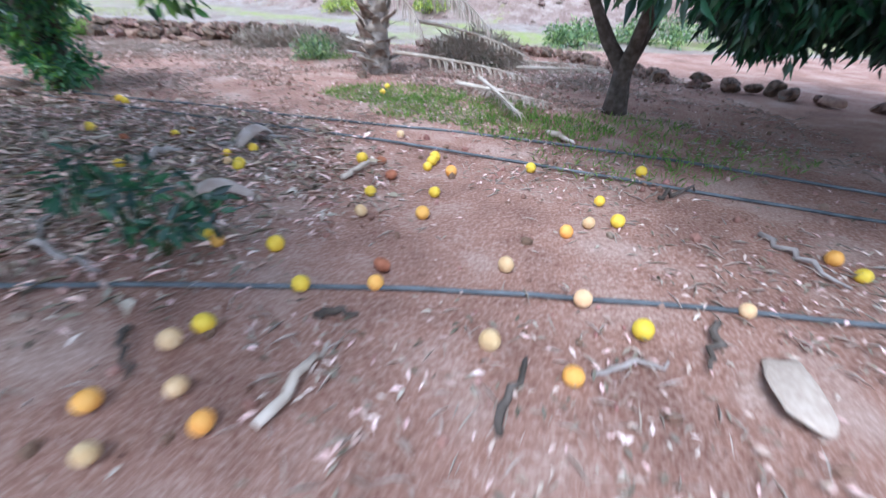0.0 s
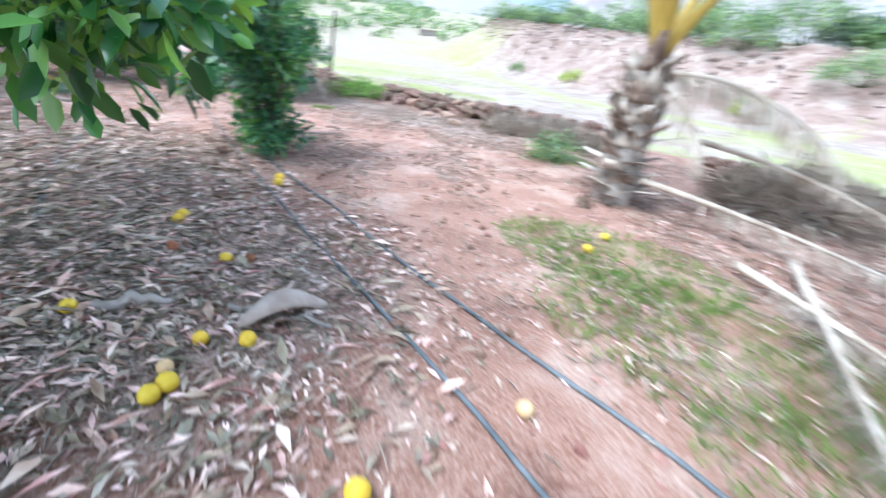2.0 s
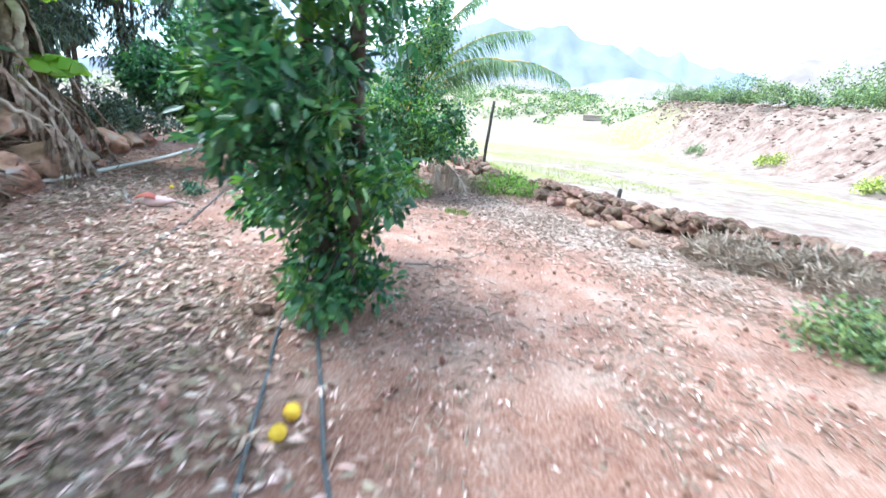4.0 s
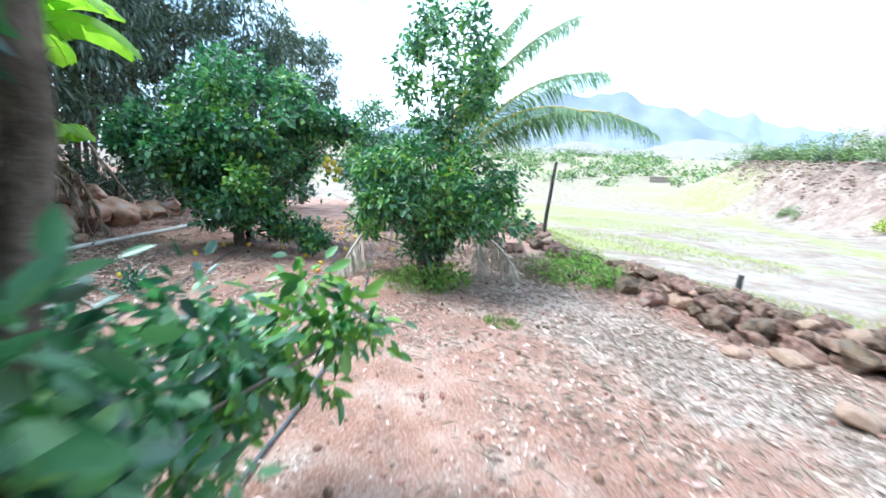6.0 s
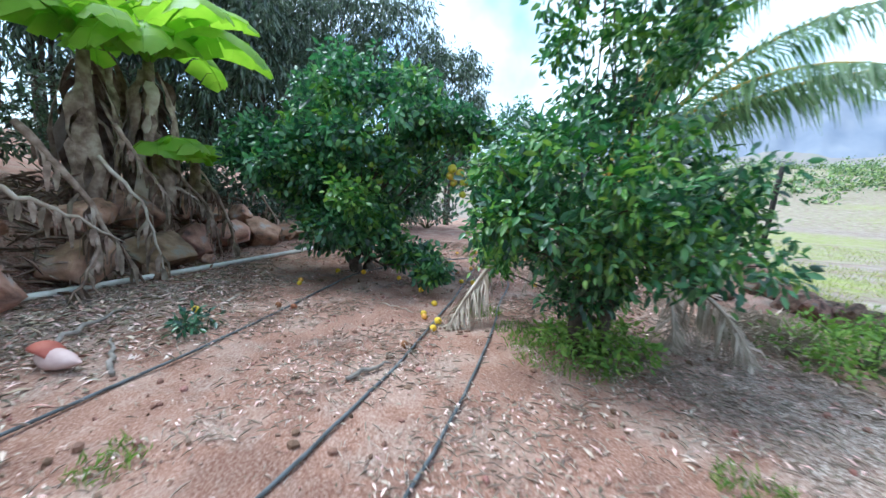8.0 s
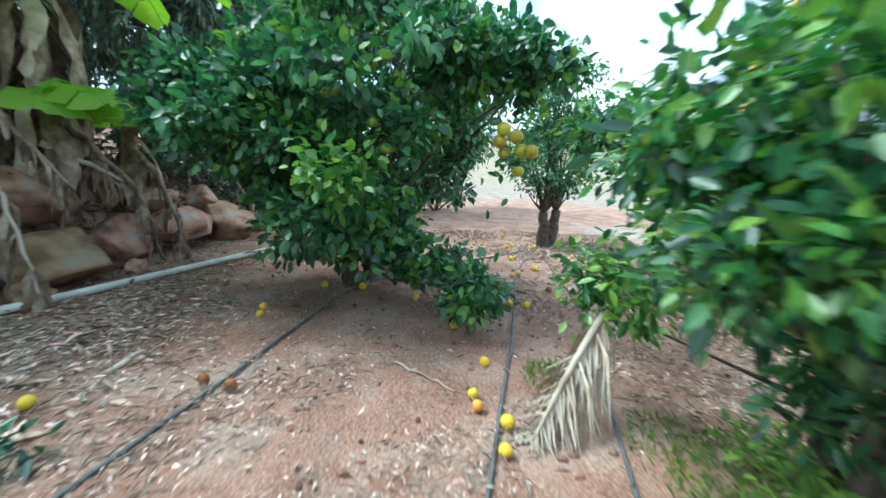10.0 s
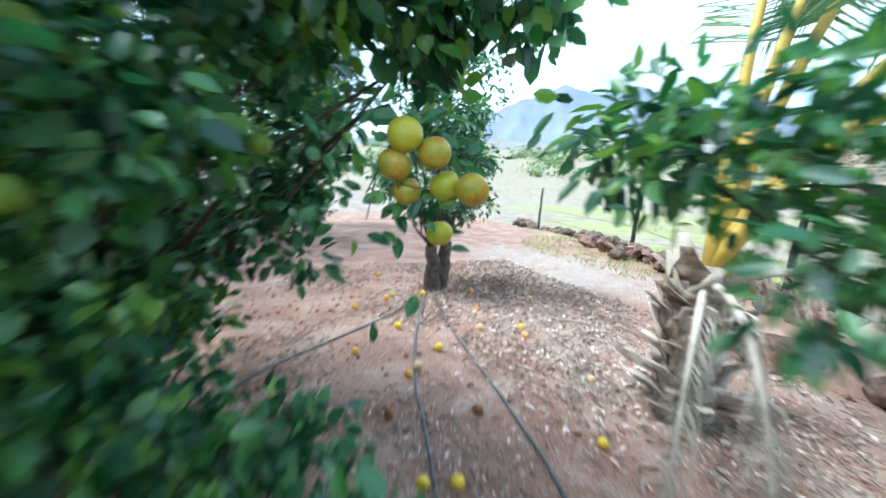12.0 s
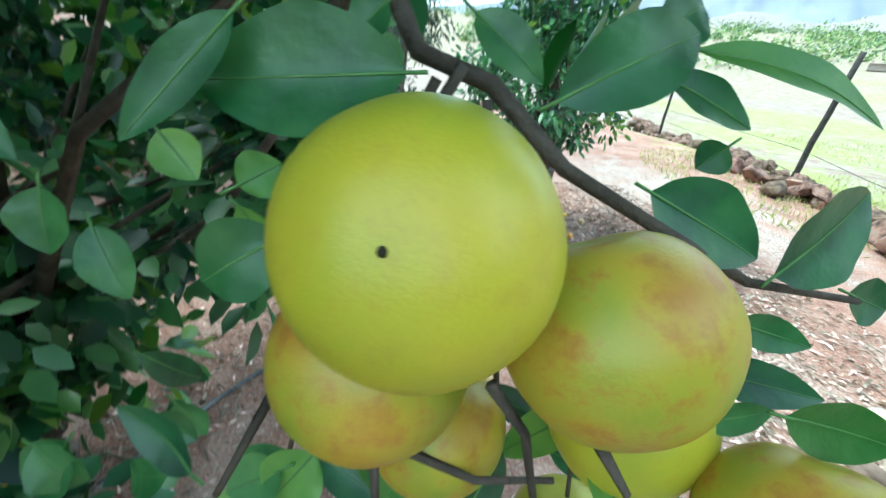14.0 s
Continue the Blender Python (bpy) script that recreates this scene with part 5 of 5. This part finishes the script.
def banana_flower(x, y, turn):
    root = tagged(new("banana_blossom"), "fallen pink and red banana blossom on the soil", "banana blossom")
    root.matrix_world = pose(x, y, 0.0, 0, 0, turn)
    n, q = 18, 16
    v = []
    for i in range(n + 1):
        f = i / n
        r = 0.004 + 0.088 * (math.sin(math.pi * min(1.0, 0.16 + 0.84 * f)) ** 0.9) * (1.08 - 0.35 * f)
        for j in range(q):
            t = 2 * math.pi * j / q
            w = r * (1 + 0.05 * math.cos(3 * t + 4 * f))
            v.append((f * 0.4 - 0.18, w * math.cos(t), 0.082 + 0.02 * f + w * 0.9 * math.sin(t)))
    g = Geo()
    g.add(v, [(i * q + j, i * q + (j + 1) % q, (i + 1) * q + (j + 1) % q, (i + 1) * q + j) for i in range(n) for j in range(q)] + [tuple(range(q))[::-1]])
    part("bud", g, M_PINK, root, "pale pink tapering bud")
    g = Geo()
    v, m, k = [], 10, 8
    for i in range(m + 1):
        f = i / m
        for j in range(k + 1):
            t = -1.25 + 2.5 * j / k
            r = 0.1 * math.sin(math.pi * min(0.97, 0.2 + 0.75 * f)) ** 0.7
            v.append((0.0 - 0.3 * f, r * math.sin(t), 0.09 + 0.06 * f * (1 - f) * 4 * 0.6 + r * math.cos(t) * 0.75 + 0.02 * f))
    g.add(v, [(i * (k + 1) + j, i * (k + 1) + j + 1, (i + 1) * (k + 1) + j + 1, (i + 1) * (k + 1) + j) for i in range(m) for j in range(k)])
    b = part("bract", g, M_RED, root, "red bract curled back")
    b.modifiers.new("thickness", "SOLIDIFY").thickness = 0.006


M_PINK = surface("pale pink bract", [(0.5, 0.33, 0.31), (0.62, 0.46, 0.43)], scale=7, rough=0.6, bump=0.2)
M_RED = surface("red bract", [(0.3, 0.07, 0.05), (0.42, 0.13, 0.09)], scale=7, rough=0.6, bump=0.2)
banana_flower(-8.98, 4.18, 72)


def seedling(x, y, h, seed):
    rng = np.random.RandomState(seed)
    root = tagged(new("seedling"), "small leafy green seedling in the litter", "seedling")
    root.location = (x, y, 0)
    w, g = Geo(), Geo()
    for k in range(6):
        a = rng.uniform(0, 6.28)
        tip = np.array([math.cos(a) * 0.22, math.sin(a) * 0.22, h * rng.uniform(0.6, 1.1)])
        tube(w, np.array([(0, 0, -0.02), tip * np.array([0.4, 0.4, 0.7]), tip]), [0.006, 0.003], 5)
        clump(g, tip, 0.11, 26, 0.09, 0.4, rng, 0.2)
    part("stalk", w, M_STEM, root)
    part("foliage", g, M_MANGO, root)


seedling(-1.38, 1.75, 0.3, 1)
seedling(-1.66, 1.95, 0.4, 2)
seedling(-12.25, 7.0, 0.2, 3)
seedling(-9.9, 4.75, 0.14, 4)

# ---------------------------------------------------------------- litter, clods and grass
def scatter(count, seed, weight):
    """Places over the orchard, thinned by weight(x, y)."""
    rng = np.random.RandomState(seed)
    x, y = rng.uniform(-19, 4, count * 6), rng.uniform(-0.3, 11.5, count * 6)
    keep = rng.rand(count * 6) < weight(x, y)
    return np.column_stack([x[keep], y[keep]])[:count], rng


def thick(x, y):
    return np.clip(np.maximum.reduce([blob(x, y, -3.0, 2.9, 2.0, 1.6), blob(x, y, -5.3, 3.4, 2.6, 1.5), 0.12 * blob(x, y, -7.0, 9.7, 5.0, 1.5), 0.5 * blob(x, y, -10.5, 3.6, 2.5, 1.0), 0.4 * blob(x, y, 1.5, 7.5, 2.5, 1.2), 0.4 * blob(x, y, -14.5, 9.8, 3.5, 1.3)]), 0, 1)


def patchy(x, y):
    return np.clip(0.35 + 1.1 * np.sin(x * 1.9 + 1.3 * np.sin(y * 1.1)) * np.sin(y * 2.3 + x * 0.7) + 0.3 * np.sin(x * 5.1 + y * 4.3), 0.06, 1)


def bare(x, y):
    return bump01(x, -2.6, -1.0) * bump01(-y, -5.0, -3.6)


def flakes(name, count, seed, weight, size, width, material, label, flat=0.22):
    p, rng = scatter(count, seed, weight)
    n = len(p)
    c = np.column_stack([p, rng.uniform(0.008, 0.035, n)])
    c[:, 2] += relief(p[:, 0], p[:, 1])
    ways = np.column_stack([rng.normal(0, 1, (n, 2)), rng.normal(0, flat, n)])
    g = Geo()
    leaves(g, c, ways, size, width, rng, shape=SLIM, faces=SLIM_F, roll=0.25)
    return tagged(part(name, g, material), label, "leaf litter", kind="stuff")


flakes("leaf_litter", 25000, 1, thick, 0.09, 0.28, M_LITTER, "thick layer of dry brown and grey leaves")
flakes("leaf_litter", 62000, 2, lambda x, y: (0.5 - 0.2 * bare(x, y)) * patchy(x, y) + 0.45 * thick(x, y), 0.05, 0.3, M_LITTER, "scattered dry leaf fragments on red soil")
flakes("leaf_litter", 4200, 11, lambda x, y: thick(x, y) * (y < 5.2), 0.15, 0.3, M_BIGLITTER, "broad tan dead leaves on top of the litter", flat=0.3)
flakes("wood_chips", 8000, 8, lambda x, y: thick(x, y) ** 1.5 * (y < 5.5), 0.16, 0.13, M_CHIP, "brown chips and twigs in the litter", flat=0.1)
flakes("straw", 46000, 3, lambda x, y: (0.42 - 0.24 * bare(x, y)) * patchy(x, y) + 0.15 * thick(x, y) + 0.45 * blob(x, y, -7.0, 9.7, 5.0, 1.5) + 0.5 * blob(x, y, -17.5, 11.0, 3.0, 1.5), 0.11, 0.05, M_STRAW, "thin straw and twigs over the soil")
r3 = np.random.RandomState(31)
q = np.column_stack([r3.uniform(-18.5, -7.0, 2600), r3.uniform(0.3, 2.6, 2600)])
debris = Geo()
leaves(debris, np.column_stack([q, relief(q[:, 0], q[:, 1]) + r3.uniform(0.02, 0.5, 2600) * (q[:, 1] < 2.5)]), np.column_stack([r3.normal(0, 1, (2600, 2)), r3.normal(-0.3, 0.6, 2600)]), 0.42, 0.09, r3, shape=SLIM, faces=SLIM_F)
tagged(part("dead_leaves", debris, M_DRYDARK), "tangle of dead banana leaves over the boulders", "dead leaves", kind="stuff")
p, r2 = scatter(17000, 6, lambda x, y: 0.3 + 0 * x)
clods = Geo()
ball = bmesh.new()
bmesh.ops.create_icosphere(ball, subdivisions=1, radius=1.0)
base, base_f = np.array([v.co for v in ball.verts]), [tuple(v.index for v in f.verts) for f in ball.faces]
ball.free()
for (x, y) in p:
    s = 0.005 + 0.028 * r2.rand() ** 7
    clods.add(base * s * r2.uniform(0.8, 1.2, (12, 3)) * r2.uniform(0.6, 1.3, 3) + np.array([x, y, land(x, y) + s * 0.3]), base_f)
for k in range(420):
    x, y = r2.uniform(-17, 2), r2.uniform(1.5, 11)
    s = r2.uniform(0.01, 0.022)
    clods.add(base * s * r2.uniform(0.8, 1.2, (12, 3)) * r2.uniform(0.6, 1.3, 3) + np.array([x, y, land(x, y) + s * 0.3]), base_f)
tagged(part("clods", clods, M_CLOD, smooth=False), "small red clods and pebbles on the soil", "clods", kind="stuff")


def grass(name, spots, seed, height, material, label):
    rng = np.random.RandomState(seed)
    g = Geo()
    for cx, cy, rx, ry, n in spots:
        a, q = rng.uniform(0, 6.28, n), rng.rand(n) ** 0.5
        c = np.column_stack([cx + rx * q * np.cos(a), cy + ry * q * np.sin(a), np.zeros(n)])
        c[:, 2] = relief(c[:, 0], c[:, 1]) - 0.005
        leaves(g, c, np.column_stack([rng.normal(0, 0.5, (n, 2)), rng.uniform(0.5, 1.2, n)]), height, 0.09, rng, shape=SLIM, faces=SLIM_F, roll=1.0)
    tagged(part(name, g, material), label, "grass", kind="stuff")


grass("grass", [(-0.7, 5.75, 0.95, 0.6, 1300), (0.1, 5.0, 1.0, 0.7, 1500), (0.9, 4.3, 0.8, 0.5, 800), (1.7, 4.5, 0.9, 0.5, 400), (1.5, 3.3, 0.8, 0.5, 260), (2.4, 3.6, 0.8, 0.5, 260), (-9.7, 8.2, 0.7, 0.6, 700), (-10.2, 7.9, 0.4, 0.3, 300), (-11.0, 7.5, 0.3, 0.3, 250), (-7.8, 8.5, 0.25, 0.2, 160), (-7.95, 5.25, 0.2, 0.15, 90), (-2.5, 9.0, 0.6, 0.4, 500)],
      9, 0.09, M_GRASS, "fresh green grass growing on red soil")
grass("field_grass", [(-18.5, 15.5, 4.5, 2.6, 2600), (-17, 21, 6, 3, 2600), (-25, 30, 9, 5, 2600), (-8, 15.5, 4, 0.9, 1500), (1, 14, 5, 1.5, 2500), (-13, 15.5, 3, 1.0, 1600)], 10, 0.15, M_FIELDGRASS, "pale yellow-green grass in the dry field")

# ---------------------------------------------------------------- dry stone wall, stone by stone
STONES = [stone_mesh("stone", 30 + k, M_ROCK, 0.72, 0.1, smooth=False) for k in range(6)]
PALE = [stone_mesh("stone", 40 + k, M_TANROCK, 0.6, 0.1) for k in range(2)]

SLAB = stone_mesh("stone", 44, surface("pale sandstone", [(0.4, 0.3, 0.23), (0.56, 0.46, 0.37)], scale=6, rough=0.9, bump=0.4, bump_scale=30), 0.6, 0.1)


def stone_wall(pts, count, seed, wide, high, label, size=(0.12, 0.26)):
    rng = np.random.RandomState(seed)
    root = tagged(new("stone_wall"), label, "stone wall", kind="structure")
    pts = np.array(pts, float)
    seg = np.concatenate([[0], np.cumsum(np.linalg.norm(np.diff(pts, axis=0), axis=1))])
    for k in range(count):
        u = rng.uniform(0, seg[-1])
        x, y = np.interp(u, seg, pts[:, 0]), np.interp(u, seg, pts[:, 1])
        layer = k % 3
        x, y = x + rng.normal(0, wide * (1, 0.6, 0.35)[layer]), y + rng.normal(0, wide * (1, 0.6, 0.35)[layer])
        r = rng.uniform(*size) * (1.1, 1.0, 0.8)[layer]
        o = new("stone", PALE[rng.randint(2)] if rng.rand() < 0.05 else STONES[rng.randint(6)])
        o.parent = root
        o.matrix_world = pose(x, y, land(x, y) + (0.4 * r, 0.45 * high, 0.85 * high)[layer], rng.uniform(-25, 25), rng.uniform(-25, 25), rng.uniform(0, 360)) @ Matrix.Diagonal((r * 1.2, r, r, 1))


stone_wall([(-9.5, 12.0), (-8.2, 11.75), (-6.3, 11.5), (-5.0, 11.5), (-3.0, 11.9)], 400, 1, 0.3, 0.34, "low heap wall of dark red lava stones", (0.09, 0.25))
stone_wall([(-33, 20.8), (-25.6, 18.3), (-20.3, 15.9), (-15, 13.9), (-12.2, 13.0), (-9.5, 12.2)], 260, 2, 0.38, 0.26, "low line of lava stones along the fence", (0.14, 0.3))
stone_wall([(-1.0, 11.6), (1.0, 11.0), (2.6, 10.0), (3.6, 7.4), (5.4, 5.8), (8, 5.0)], 110, 3, 0.2, 0.16, "line of lava stones edging the orchard", (0.08, 0.18))
for x, y, r, m in ((-5.26, 9.95, 0.19, PALE[0]), (-6.4, 10.35, 0.13, PALE[1]), (-6.1, 10.75, 0.19, PALE[0]), (-3.75, 11.9, 0.34, STONES[2]), (-4.92, 4.9, 0.1, STONES[1]), (2.14, 10.3, 0.2, STONES[3]), (2.5, 9.9, 0.17, STONES[0]), (2.85, 9.5, 0.18, STONES[4]),
                   (-13.2, 11.3, 0.36, STONES[5]), (-12.4, 11.5, 0.32, STONES[2]), (-14.2, 11.9, 0.34, STONES[1]), (1.25, 1.02, 0.17, SLAB), (-1.35, 6.95, 0.12, STONES[1])):
    o = new("stone", m)
    o.matrix_world = pose(x, y, land(x, y) + r * (0.3 if r != 0.17 else 0.1), 8, 5, x * 50) @ Matrix.Diagonal((r * 1.3, r, r if r != 0.17 else 0.06, 1))
    tagged(o, "loose stone lying on the soil", "stone", "loose stones")
